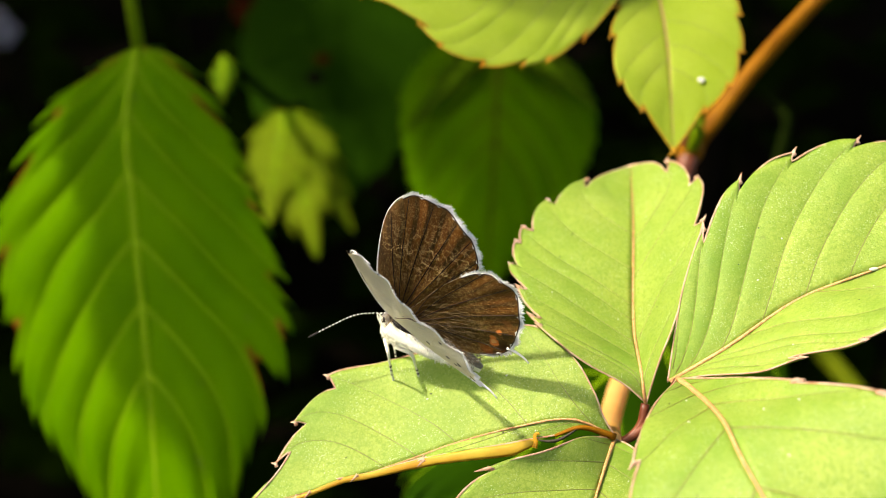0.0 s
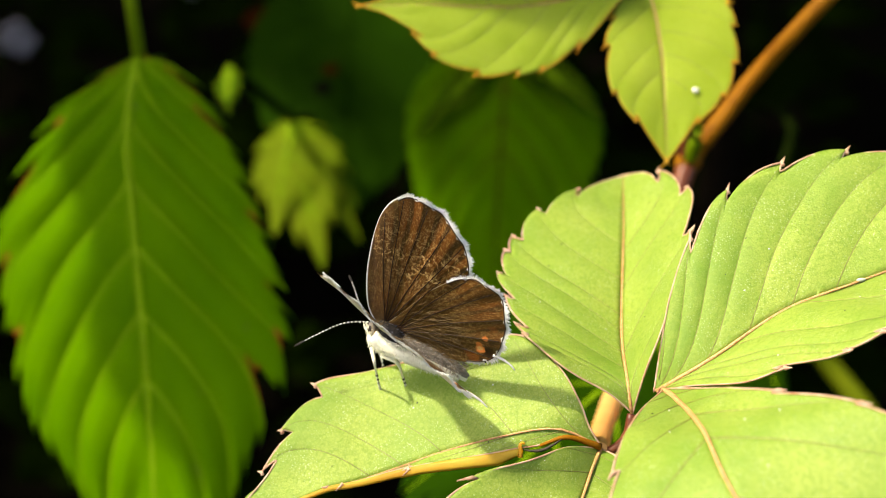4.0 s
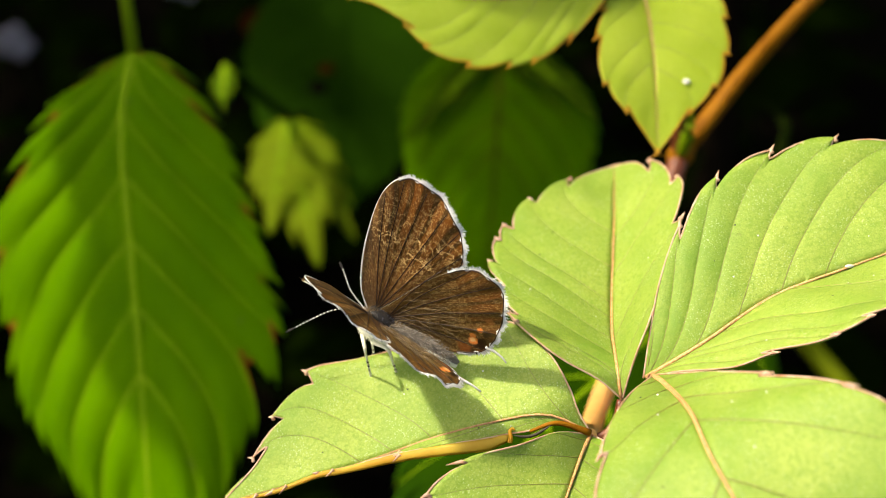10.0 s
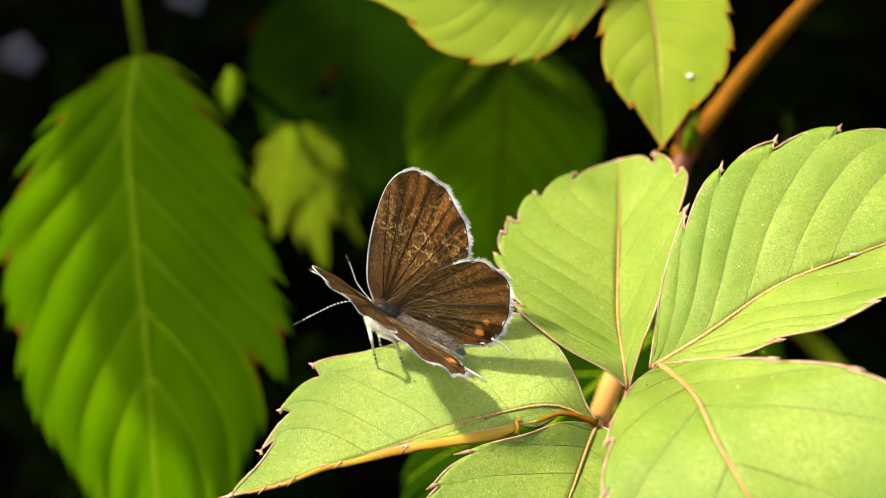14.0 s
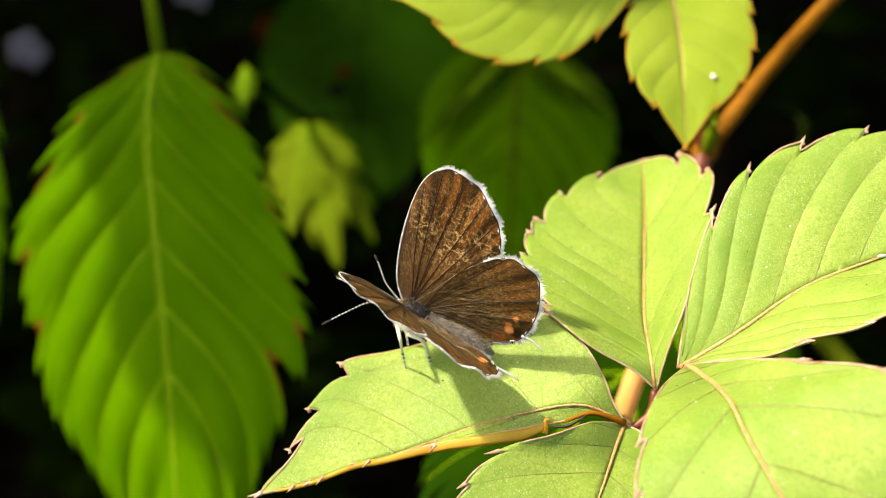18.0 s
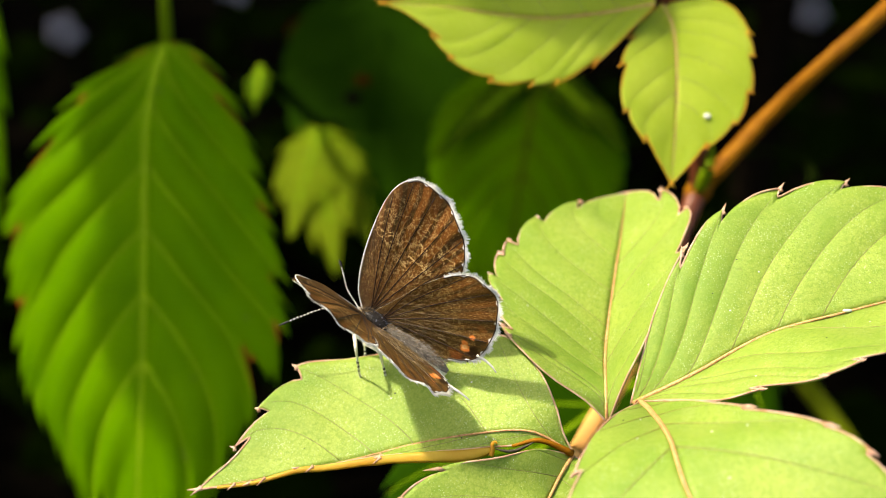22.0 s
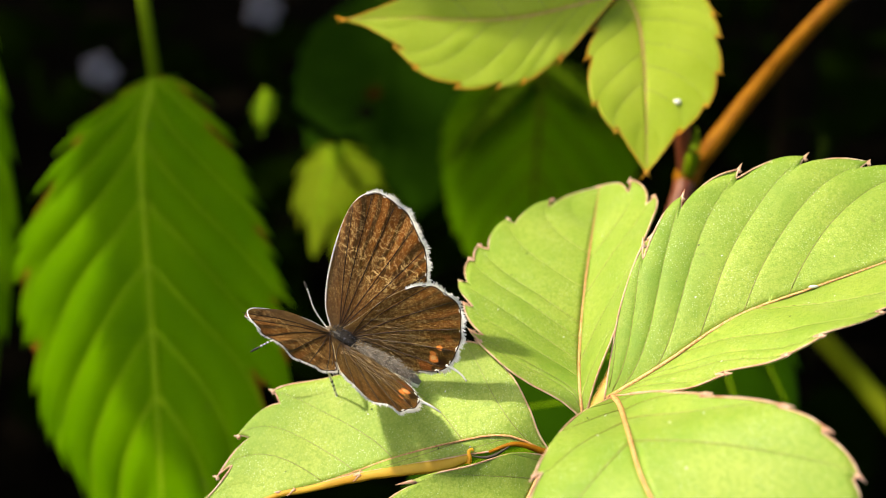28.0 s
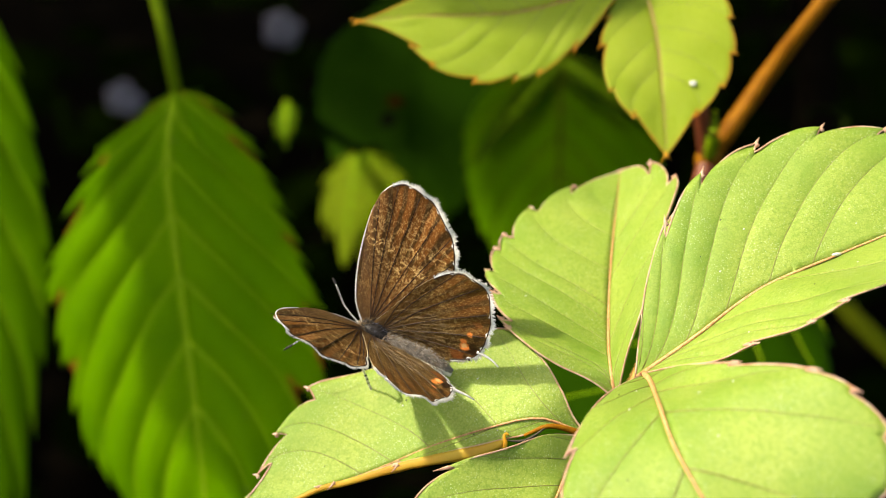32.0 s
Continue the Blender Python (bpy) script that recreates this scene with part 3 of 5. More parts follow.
SIDE = dict(
    at=pose(0.02477, -0.00500, 0.40336, 9.73, -20.43, 15.07),
    mid=[(0.00, 0.00, 0.00), (5.45, -0.82, 1.77), (13.06, -0.14, 2.69), (20.29, -0.52, 2.36), (23.89, -0.65, 2.03), (31.35, -0.54, 1.06), (39.08, 0.00, 0.00)],
    left=[(-0.23, 0.08, 0.07), (2.32, 2.98, 2.99), (4.79, 5.38, 5.31), (8.77, 8.29, 7.44), (13.97, 11.02, 8.23), (19.81, 11.82, 7.78), (25.73, 10.90, 6.57), (30.81, 9.08, 4.43), (35.22, 6.46, 2.53), (37.92, 3.51, 0.88), (39.08, 0.00, 0.00)],
    right=[(0.07, -0.38, 0.33), (2.13, -3.25, 2.54), (6.04, -7.17, 4.44), (9.22, -8.75, 5.92), (13.71, -11.76, 8.16), (16.81, -12.07, 8.80), (22.28, -11.09, 7.31), (29.95, -6.74, 3.74), (39.08, 0.00, 0.00)],
    teeth=([0.278, 0.392, 0.507, 0.625, 0.737, 0.843], [0.277, 0.393, 0.457, 0.572, 0.761]))
FRONT = dict(
    at=pose(0.02530, -0.00578, 0.40403, 18.99, 0.69, -78.12),
    mid=[(0.00, 0.00, 0.00), (4.49, 0.13, 2.24), (17.86, -0.43, 9.10), (23.03, -0.84, 9.20), (26.76, -0.71, 7.84), (29.65, -0.33, 4.96), (31.46, 0.00, 0.00)],
    left=[(0.77, -0.25, 0.66), (9.90, -4.21, 6.70), (16.51, -7.21, 9.20), (19.70, -8.49, 9.68), (23.56, -10.12, 9.00), (26.07, -10.57, 6.74), (29.15, -9.34, 3.57), (30.85, -5.78, 0.83), (31.46, 0.00, 0.00)],
    right=[(0.78, 0.29, 0.66), (10.98, 2.72, 7.05), (16.73, 6.12, 9.23), (22.12, 10.67, 9.72), (25.28, 12.64, 8.78), (28.46, 13.32, 6.40), (31.10, 11.55, 3.87), (32.53, 6.87, 1.34), (31.46, 0.00, 0.00)],
    teeth=([0.482, 0.592, 0.666, 0.767], [0.379, 0.518, 0.594, 0.673, 0.753]))
LOW = dict(
    at=pose(0.01991, -0.00659, 0.39824, -22.77, 10.95, -111.75),
    mid=[(0.00, 0.00, 0.00), (3.98, -0.16, 1.67), (7.41, -0.07, 2.44), (11.31, 0.10, 2.72), (14.91, 0.21, 1.89), (18.16, 0.00, 0.00)],
    left=[(-0.06, -0.05, 0.07), (4.33, -3.19, 3.03), (8.70, -5.71, 4.22), (12.26, -9.18, 3.02), (16.06, -10.48, 1.67), (18.69, -10.17, 0.38), (20.23, -7.85, -0.70), (19.98, -3.72, -0.82), (18.16, 0.00, 0.00)],
    right=[(-0.06, 0.13, 0.05), (1.13, 1.50, 1.58), (2.87, 3.48, 2.48), (7.44, 5.10, 3.38), (10.82, 5.37, 2.75), (14.34, 4.44, 1.37), (18.16, 0.00, 0.00)],
    teeth=([0.47, 0.592, 0.676, 0.761], [0.43, 0.578, 0.744]))
UPPER_LONG = dict(
    at=pose(0.02707, 0.04924, 0.42252, -60.26, 3.60, -174.41),
    mid=[(0.00, 0.00, 0.00), (6.57, 1.17, 0.00), (12.28, 1.71, 0.00), (18.41, 1.22, 0.00), (23.08, 0.51, 0.00), (30.59, 0.00, 0.00)],
    left=[(0.20, 0.38, 0.00), (4.43, 4.77, 0.00), (7.02, 6.89, 0.00), (11.37, 9.10, 0.00), (14.16, 9.37, 0.00), (18.76, 8.97, 0.00), (23.32, 6.35, 0.00), (25.29, 3.78, 0.00), (28.09, 1.19, 0.00), (30.59, 0.00, 0.00)],
    right=[(0.18, -0.45, 0.00), (2.94, -4.65, 0.00), (6.69, -7.27, 0.00), (11.11, -8.30, 0.00), (15.57, -7.41, 0.00), (20.06, -5.24, 0.00), (24.23, -2.12, 0.00), (28.05, -0.59, 0.00), (30.59, 0.00, 0.00)],
    teeth=([0.256, 0.389, 0.465, 0.591, 0.733, 0.821], [0.27, 0.397, 0.525, 0.665, 0.801]))
UPPER_HANGING = dict(
    at=pose(0.02816, 0.05234, 0.42152, -1.57, 40.79, -83.16),
    mid=[(0.00, 0.00, 0.00), (3.45, 1.02, 0.00), (10.60, 1.07, 0.00), (17.57, 0.48, 0.00), (22.47, 0.00, 0.00)],
    left=[(0.01, -0.26, 0.00), (3.32, -3.20, 0.00), (8.44, -5.32, 0.00), (14.39, -5.21, 0.00), (17.73, -3.12, 0.00), (20.24, -1.34, 0.00), (22.47, 0.00, 0.00)],
    right=[(-0.17, 0.40, 0.00), (-1.03, 5.18, 0.00), (0.28, 8.07, 0.00), (3.71, 9.63, 0.00), (6.59, 9.84, 0.00), (11.24, 9.34, 0.00), (15.18, 7.48, 0.00), (18.22, 4.12, 0.00), (20.57, 1.79, 0.00), (22.47, 0.00, 0.00)],
    teeth=([0.25, 0.398, 0.623, 0.778], [0.345, 0.43, 0.567, 0.694, 0.827]))
UPPER_SMALL = dict(
    at=pose(0.03049, 0.05515, 0.42360, 35.18, -22.17, 37.41),
    mid=[(0.00, 0.00, 0.00), (4.30, -1.07, 0.00), (10.77, -1.75, 0.00), (18.40, -1.26, 0.00), (25.06, 0.00, 0.00)],
    left=[(-0.19, -0.23, 0.00), (1.82, -1.94, 0.00), (4.14, -3.30, 0.00), (7.33, -4.18, 0.00), (12.07, -5.35, 0.00), (18.04, -4.74, 0.00), (25.06, 0.00, 0.00)],
    right=[(0.19, 0.23, 0.00), (4.52, 3.32, 0.00), (10.34, 4.99, 0.00), (17.50, 4.96, 0.00), (22.36, 3.20, 0.00), (25.06, 0.00, 0.00)],
    teeth=([0.309, 0.483, 0.697], [0.408, 0.665]))
HANGING = dict(
    at=pose(-0.03811, 0.09474, 0.39501, 23.01, 53.18, -82.82),
    mid=[(0.00, 0.00, 0.00), (7.18, -1.65, 0.00), (13.84, -1.99, 0.00), (25.51, -1.34, 0.00), (38.62, -0.69, 0.00), (51.48, -0.23, 0.00), (64.24, -0.21, 0.00), (74.95, -0.02, 0.00), (85.66, 0.00, 0.00)],
    left=[(-0.03, -0.18, 0.00), (1.39, -6.50, 0.00), (4.67, -13.17, 0.00), (9.10, -18.07, 0.00), (16.95, -23.13, 0.00), (25.03, -26.30, 0.00), (33.61, -24.74, 0.00), (42.89, -23.23, 0.00), (52.18, -19.90, 0.00), (59.05, -14.72, 0.00), (67.34, -9.72, 0.00), (76.94, -5.78, 0.00), (85.66, 0.00, 0.00)],
    right=[(0.06, 0.36, 0.00), (1.08, 5.37, 0.00), (5.00, 9.18, 0.00), (10.92, 12.80, 0.00), (17.83, 15.44, 0.00), (25.46, 18.15, 0.00), (33.65, 19.84, 0.00), (40.95, 21.65, 0.00), (47.86, 20.35, 0.00), (53.83, 17.70, 0.00), (58.96, 14.17, 0.00), (65.64, 10.80, 0.00), (75.33, 6.40, 0.00), (85.66, 0.00, 0.00)],
    teeth=([], []))


NEAR["gap"], FRONT["gap"], LOW["gap"], SIDE["gap"], CENTRE["gap"] = 0.19, 0.20, 0.20, 0.125, 0.13
SIDE["sweep"] = 0.38
NEAR["lobe"], CENTRE["lobe"], SIDE["lobe"] = (1.0, 0.0, 1.4, 0.30), (0.85, 0.12, 2.2, 0.16), (0.6, 0.14, 2.6, 0.12)
FRONT["sweep"], FRONT["even"], FRONT["veins"] = 0.12, True, 6
LOW["sweep"], LOW["even"], LOW["veins"] = 0.14, True, 5


def fold(spec, slope, bow=0.0):
    """Lifts both halves of a flat leaf towards their margins, and arches it from base to tip."""
    for side in ("left", "right"):
        n = len(spec[side]) - 1
        spec[side] = [(x, y, z + slope * abs(y - spline(spec["mid"], k / n).y) + bow * math.sin(math.pi * k / n)) for k, (x, y, z) in enumerate(spec[side])]
    n = len(spec["mid"]) - 1
    spec["mid"] = [(x, y, z + bow * math.sin(math.pi * k / n)) for k, (x, y, z) in enumerate(spec["mid"])]


fold(UPPER_LONG, 0.10, 0.3)
fold(UPPER_HANGING, 0.12, 0.3)
fold(UPPER_SMALL, 0.10)
fold(HANGING, -0.10, 1.5)
vine = tagged(new("vine"), "climbing vine with yellow-green toothed leaflets on a reddish-brown stem", "vine")
STEM_LINE = [(0.0372, 0.0640, 0.3930), (0.0414, 0.0673, 0.3975), (0.0440, 0.0692, 0.4003), (0.0468, 0.0694, 0.4042), (0.0496, 0.0688, 0.4084), (0.0526, 0.0690, 0.4121), (0.0558, 0.0703, 0.4152), (0.0592, 0.0727, 0.4181), (0.0694, 0.0838, 0.4245), (0.11, 0.14, 0.455), (0.20, 0.20, 0.50)]
PETIOLE_LINE = [(0.0372, 0.0640, 0.3930), (0.0358, 0.0613, 0.3895), (0.0328, 0.0545, 0.3832), (0.0293, 0.0441, 0.3786), (0.0262, 0.0346, 0.3777), (0.0247, 0.0284, 0.3789), (0.0228, 0.0181, 0.3829), (0.0212, 0.0052, 0.3906), (0.0199, -0.0063, 0.3980)]


def along(line, n=24):
    return [spline(line, k / n) for k in range(n + 1)]


stem = part("stem", tube(along(STEM_LINE, 40), lambda s: (1.15 + 0.15 * noise.noise(Vector((s * 14, 0, 0)))) * MM, 12), STEM_SKIN, vine, "glossy orange-brown stem")
part("node", ball((0.0373, 0.0642, 0.3931), (1.75 * MM, 1.6 * MM, 1.9 * MM), pose(0, 0, 0, 20, 35, 10)), STEM_SKIN, stem, "swollen reddish node")
RUN = along(PETIOLE_LINE, 60)
part("side_shoot", tube(RUN[:20], lambda s: (1.35 - 0.10 * s) * MM, 12), STEM_RED, vine, "reddish-brown side shoot")
part("petiole", tube(RUN[19:], lambda s: (1.25 - 0.55 * s**3) * MM, 12), PETIOLE_SKIN, vine, "pale orange leaf stalk")
BUD_LINE = [(0.0372, 0.0630, 0.3938), (0.0378, 0.0625, 0.3975), (0.0382, 0.0640, 0.4000)]
part("bud", tube(along(BUD_LINE, 10), lambda s: (0.9 * math.sin(math.pi * (0.25 + 0.72 * s))) * MM, 9), GREEN_STALK, vine, "small green side bud")
for line, r in (
    ([(0.02276, -0.00469, 0.40076), (0.0222, -0.0056, 0.3988), (0.0206, -0.0062, 0.3976), (0.0199, -0.0060, 0.3975)], 0.42),
    ([(0.02530, -0.00578, 0.40403), (0.0242, -0.0056, 0.4010), (0.0215, -0.0060, 0.3980), (0.0199, -0.0060, 0.3975)], 0.42),
):
    part("leaf_stalklet", tube(along(line, 10), r * MM, 8), STEM_RED, vine, "short dark red stalklet")

near_leaf = add_leaflet("leaflet", vine, NEAR, VINE_LEAF, "bright green leaflet with a downfolded orange margin", LEAF_VEIN, PALE_VEIN, LEAF_RIM, (1.4, 0.25), 0.16, (0.12, 0.05, 0.085, 0.6), seed=11, specks=4)
add_leaflet("leaflet", vine, CENTRE, VINE_LEAF, "yellow-green leaflet curling back at its tip", LEAF_VEIN, PALE_VEIN, LEAF_RIM, 1.35, 0.24, (0.16, 0.045, 0.085, 0.5), seed=12, specks=4)
add_leaflet("leaflet", vine, SIDE, VINE_LEAF, "yellow-green leaflet folded along its pink midrib", LEAF_VEIN, PALE_VEIN, LEAF_RIM, 1.5, 0.42, (0.20, 0.055, 0.085, 0.65), seed=13, specks=6)
add_leaflet("leaflet", vine, FRONT, VINE_LEAF, "broad yellow-green leaflet arching forward", LEAF_VEIN, PALE_VEIN, LEAF_RIM, 1.0, 0.30, (0.30, 0.08, 0.09, 0.6), seed=14, specks=6)
add_leaflet("leaflet", vine, LOW, VINE_LEAF, "small green leaflet drooping below the others", LEAF_VEIN, PALE_VEIN, LEAF_RIM, 1.0, 0.14, (0.20, 0.055, 0.085, 0.8), seed=15, specks=3)
add_leaflet("leaflet", vine, UPPER_LONG, BRIGHT_LEAF, "upper leaflet with orange tooth tips, partly shaded", LEAF_VEIN, PALE_VEIN, ORANGE_RIM, 0.95, 0.2, (0.12, 0.04, 0.06, 0.8), seed=16)
add_leaflet("leaflet", vine, UPPER_HANGING, BRIGHT_LEAF, "upper leaflet hanging down, dotted with one pale speck", LEAF_VEIN, PALE_VEIN, ORANGE_RIM, 0.9, 0.22, (0.10, 0.04, 0.06, 0.7), seed=17)
add_leaflet("leaflet", vine, UPPER_SMALL, BRIGHT_LEAF, "upper leaflet seen only at its lower margin", LEAF_VEIN, PALE_VEIN, LEAF_RIM, 0.8, 0.5, (0.22, 0.05, 0.08, 0.5), seed=18)

# A leaflet and stalk added out of view to cast shade on the upper leaflet.
shade_ends = [UPPER_LONG["at"] @ Vector((x * MM, y * MM, 0)) + SUN_WAY * 0.045 for x, y in ((1.0, -6.5), (29.0, -4.5))]
add_leaflet("leaflet", vine, simple_spec(*shade_ends, (-0.2, -0.3, 1), 0.012, 0.05, 8, 19), BRIGHT_LEAF, "unseen leaflet added to shade the one below", LEAF_VEIN, PALE_VEIN, ORANGE_RIM, 1.0, 0.2, (0.12, 0.04, 0.06, 0.6), seed=19, n=60)
part("petiole", tube(along([tuple(shade_ends[0]), (0.0230, 0.0540, 0.4480), (0.0300, 0.0570, 0.4350), (0.0305, 0.0560, 0.4215)], 16), 0.5 * MM, 8), STEM_RED, vine, "thin red stalk of the added leaflet")


def make_curl():
    """The yellow underside of the near leaflet, turned up along its lower margin and torn off near the base."""
    line = NEAR["right"]
    drop = NEAR["at"].to_3x3().inverted() @ Vector((0.0, -0.55, -0.83))
    out = NEAR["at"].to_3x3().inverted() @ Vector((0.0, -0.83, 0.55))
    torn = 0.222
    verts, faces, n = [], [], 60

    def fall(u):
        s = (u - torn) / (0.95 - torn)
        return 1.05 * min(1.0, 0.35 + s * 9) * (1 - s) ** 1.05 * (1 + 0.16 * noise.noise(Vector((u * 24, 0, 3)))) + 0.06

    for k in range(n + 1):
        u = torn + (0.95 - torn) * k / n
        p = spline(line, u)
        for q in range(5):
            s = q / 4
            verts.append((p + drop * (fall(u) * s) + out * (0.10 * math.sin(math.pi * s) + 0.03)) * MM)
    for k in range(n):
        for q in range(4):
            a = k * 5 + q
            faces.append((a, a + 1, a + 6, a + 5))
    curl = part("curled_edge", from_lists(verts, faces), CURL_SKIN, near_leaf, "yellow upturned leaf edge")
    shell = curl.modifiers.new("thickness", "SOLIDIFY")
    shell.thickness = 0.12 * MM
    hem = [spline(line, torn + (0.95 - torn) * k / 40) + drop * fall(torn + (0.95 - torn) * k / 40) + out * 0.04 for k in range(41)]
    part("hem", tube([v * MM for v in hem], lambda s: (0.10 - 0.03 * s) * MM, 6), ORANGE_RIM, near_leaf, "orange hem of the curled edge")
    for u in (0.52, 0.70, 0.83, 0.91):
        p = spline(line, u) + drop * (fall(u) * 0.35) + out * 0.2
        way = (spline(line, u + 0.02) - spline(line, u)).normalized()
        part("tooth", tube([(p - way * 0.25 - drop * 0.2) * MM, p * MM, (p + way * 0.45 + drop * 0.35 + out * 0.15) * MM], lambda s: (0.17 - 0.14 * s) * MM, 6), LEAF_RIM, near_leaf, "pale pink tooth tip")
    p = spline(line, torn)
    along_ = (spline(line, torn - 0.03) - p).normalized()
    hook = [p + drop * 0.75 + out * 0.2, p + drop * 0.25 + out * 0.25 + along_ * 0.1, p - drop * 0.30 + out * 0.25, p - drop * 0.52 + out * 0.25 + along_ * 0.22, p - drop * 0.36 + out * 0.3 + along_ * 0.42]
    part("torn_scrap", tube([spline([v * MM for v in hook], k / 12) for k in range(13)], lambda s: (0.24 - 0.14 * s) * MM, 7), ORANGE_RIM, near_leaf, "curled brown-orange scrap at the tear")
    scar = [spline(line, u) + drop * (0.45 * math.sin(math.pi * (torn - u) / 0.12)) + out * 0.12 for u in (0.215, 0.19, 0.165, 0.14, 0.11)]
    part("torn_edge", tube([spline([v * MM for v in scar], k / 14) for k in range(15)], lambda s: (0.05 + 0.10 * math.sin(math.pi * s)) * MM, 6), DARK_BIT, near_leaf, "dark torn leaf edge")
    rib = [NEAR["mid"][0], NEAR["right"][1], NEAR["right"][2]]
    part("petiolule", tube([spline(rib, k / 10) * MM for k in range(11)], lambda s: (0.34 - 0.2 * s) * MM, 8), STEM_SKIN, near_leaf, "reddish-orange base of the midrib")


make_curl()
UPPER_STALK = [(0.0282, 0.0522, 0.4220), (0.0292, 0.0545, 0.4225), (0.0330, 0.0590, 0.4150), (0.0358, 0.0625, 0.4030), (0.0372, 0.0640, 0.3930)]
part("petiole", tube(along(UPPER_STALK, 20), lambda s: (0.7 + 0.4 * s) * MM, 10), STEM_RED, vine, "dark red stalk of the upper leaf")


def make_flower_bud():
    """Pale lilac petals at the joint of the upper leaf."""
    flower = part("flower_bud", ball((0.0283, 0.0535, 0.4245), (1.5 * MM, 1.0 * MM, 1.2 * MM)), PETAL, vine, "pale lilac flower bud")
    part("flower_bud", ball((0.0262, 0.0545, 0.4252), (1.1 * MM, 0.8 * MM, 1.0 * MM)), PETAL, vine, "pale lilac flower bud")
    return flower


make_flower_bud()

# A white glint by the upper leaflet, put in as a small pale ball.
part("leaf_glint", ball((0.0146, 0.0478, 0.4250), (0.45 * MM, 0.35 * MM, 0.35 * MM)), PALE_BIT, vine, "white ball standing for a glint")
part("curled_scrap", tube(along([(0.0153, 0.0491, 0.4247), (0.0158, 0.0482, 0.4244), (0.0164, 0.0480, 0.4242), (0.0170, 0.0484, 0.4244), (0.0174, 0.0492, 0.4247)], 12), lambda s: (0.12 + 0.16 * math.sin(math.pi * s)) * MM, 7), ORANGE_RIM, vine, "small yellow curled scrap of leaf")

# ---- specks on the leaves ----
def speck(name, place, size, material, label, turn=0.0):
    ob = part(name, ball((0, 0, 0), size, pose(0, 0, 0, 15, 10, turn), 7, 9), material, None)
    ob.matrix_basis = Matrix.Translation(place)
    return tagged(ob, label, "speck", kind="")


speck("plant_scrap", tuple(Vector((0.0336, 0.0417, 0.4123)) + UPPER_HANGING["at"].to_3x3() @ Vector((0, 0, 0.0006))), (0.42 * MM, 0.34 * MM, 0.28 * MM), PALE_BIT, "pale speck on the hanging upper leaflet")
speck("plant_scrap", (0.0426, -0.0013, 0.4128), (0.55 * MM, 0.17 * MM, 0.16 * MM), PALE_BIT, "pale scrap on a leaflet midrib", 25)

# ---- the shrub behind ----
shrub = tagged(new("shrub"), "shaded green shrub with large toothed leaves", "shrub")
shrub.location = (0.10, 0.45, 0.0)


def world_part(name, bm, material, parent, label=""):
    """A part given in the place's own coordinates."""
    base = parent
    shift = Matrix.Identity(4)
    while base:
        shift = base.matrix_basis @ shift
        base = base.parent
    bm.transform(shift.inverted())
    return part(name, bm, material, parent, label)


BRANCHES = [
    [(0.10, 0.45, -0.05), (0.11, 0.44, 0.25), (0.08, 0.40, 0.50), (0.05, 0.36, 0.72), (0.02, 0.30, 0.95)],
    [(0.08, 0.40, 0.50), (0.02, 0.30, 0.53), (-0.04, 0.20, 0.52), (-0.06, 0.12, 0.50)],
    [(0.11, 0.44, 0.30), (0.05, 0.36, 0.42), (0.02, 0.28, 0.44), (0.00, 0.24, 0.43)],
    [(0.08, 0.40, 0.50), (0.14, 0.30, 0.52), (0.20, 0.20, 0.50), (0.24, 0.12, 0.47)],
]
for k, line in enumerate(BRANCHES):
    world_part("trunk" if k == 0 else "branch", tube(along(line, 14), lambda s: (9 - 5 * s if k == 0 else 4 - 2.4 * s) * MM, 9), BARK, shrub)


def shrub_leaf(spec, material, label, stalk, seed, depth=1.6, pleat=1.2, stalk_skin=None, vein=SHRUB_VEIN, n=70, rim=None):
    spec = dict(spec, at=shrub.matrix_basis.inverted() @ spec["at"], lobe=(1.0, 0.0, 1.2, 0.12))
    blade = add_leaflet("leaf", shrub, spec, material, label, vein, vein, rim, depth, pleat, (0.6, 0.26, 0.10, 0.4), 0.25, seed=seed, n=n)
    shift = spec["at"]
    line = [shift.inverted() @ (shrub.matrix_basis.inverted() @ Vector(p)) for p in stalk]
    part("leaf_stalk", tube([spline(line, q / 14) for q in range(15)], 1.0 * MM, 8), stalk_skin or GREEN_STALK, blade)
    return blade


def ragged(count, seed):
    """Uneven marks from base to tip, as on a doubly toothed margin."""
    rng = random.Random(seed)
    return tuple((k + rng.uniform(-0.38, 0.38)) / (count + 1) * 0.97 + 0.01 for k in range(1, count + 1))


HANGING["teeth"] = (ragged(25, 81), ragged(25, 82))
HANGING["veins"], HANGING["sweep"], HANGING["even"], HANGING["sharp"] = 9, 0.34, True, 0.8
HANGING["bites"] = [(1, 0.217, 0.012, 2.2), (1, 0.475, 0.010, 2.0), (1, 0.64, 0.022, 4.2), (0, 0.30, 0.02, 2.5), (0, 0.52, 0.015, 2.0), (1, 0.36, 0.008, 1.5), (1, 0.09, 0.02, 2.0), (1, 0.15, 0.012, 2.6), (0, 0.13, 0.02, 2.4), (0, 0.22, 0.012, 3.0), (0, 0.42, 0.012, 2.0), (1, 0.55, 0.012, 2.4)]
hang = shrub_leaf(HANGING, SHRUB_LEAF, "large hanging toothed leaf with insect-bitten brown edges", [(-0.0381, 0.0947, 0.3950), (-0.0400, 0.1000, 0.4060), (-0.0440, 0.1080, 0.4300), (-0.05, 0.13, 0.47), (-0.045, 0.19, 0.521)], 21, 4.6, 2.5)
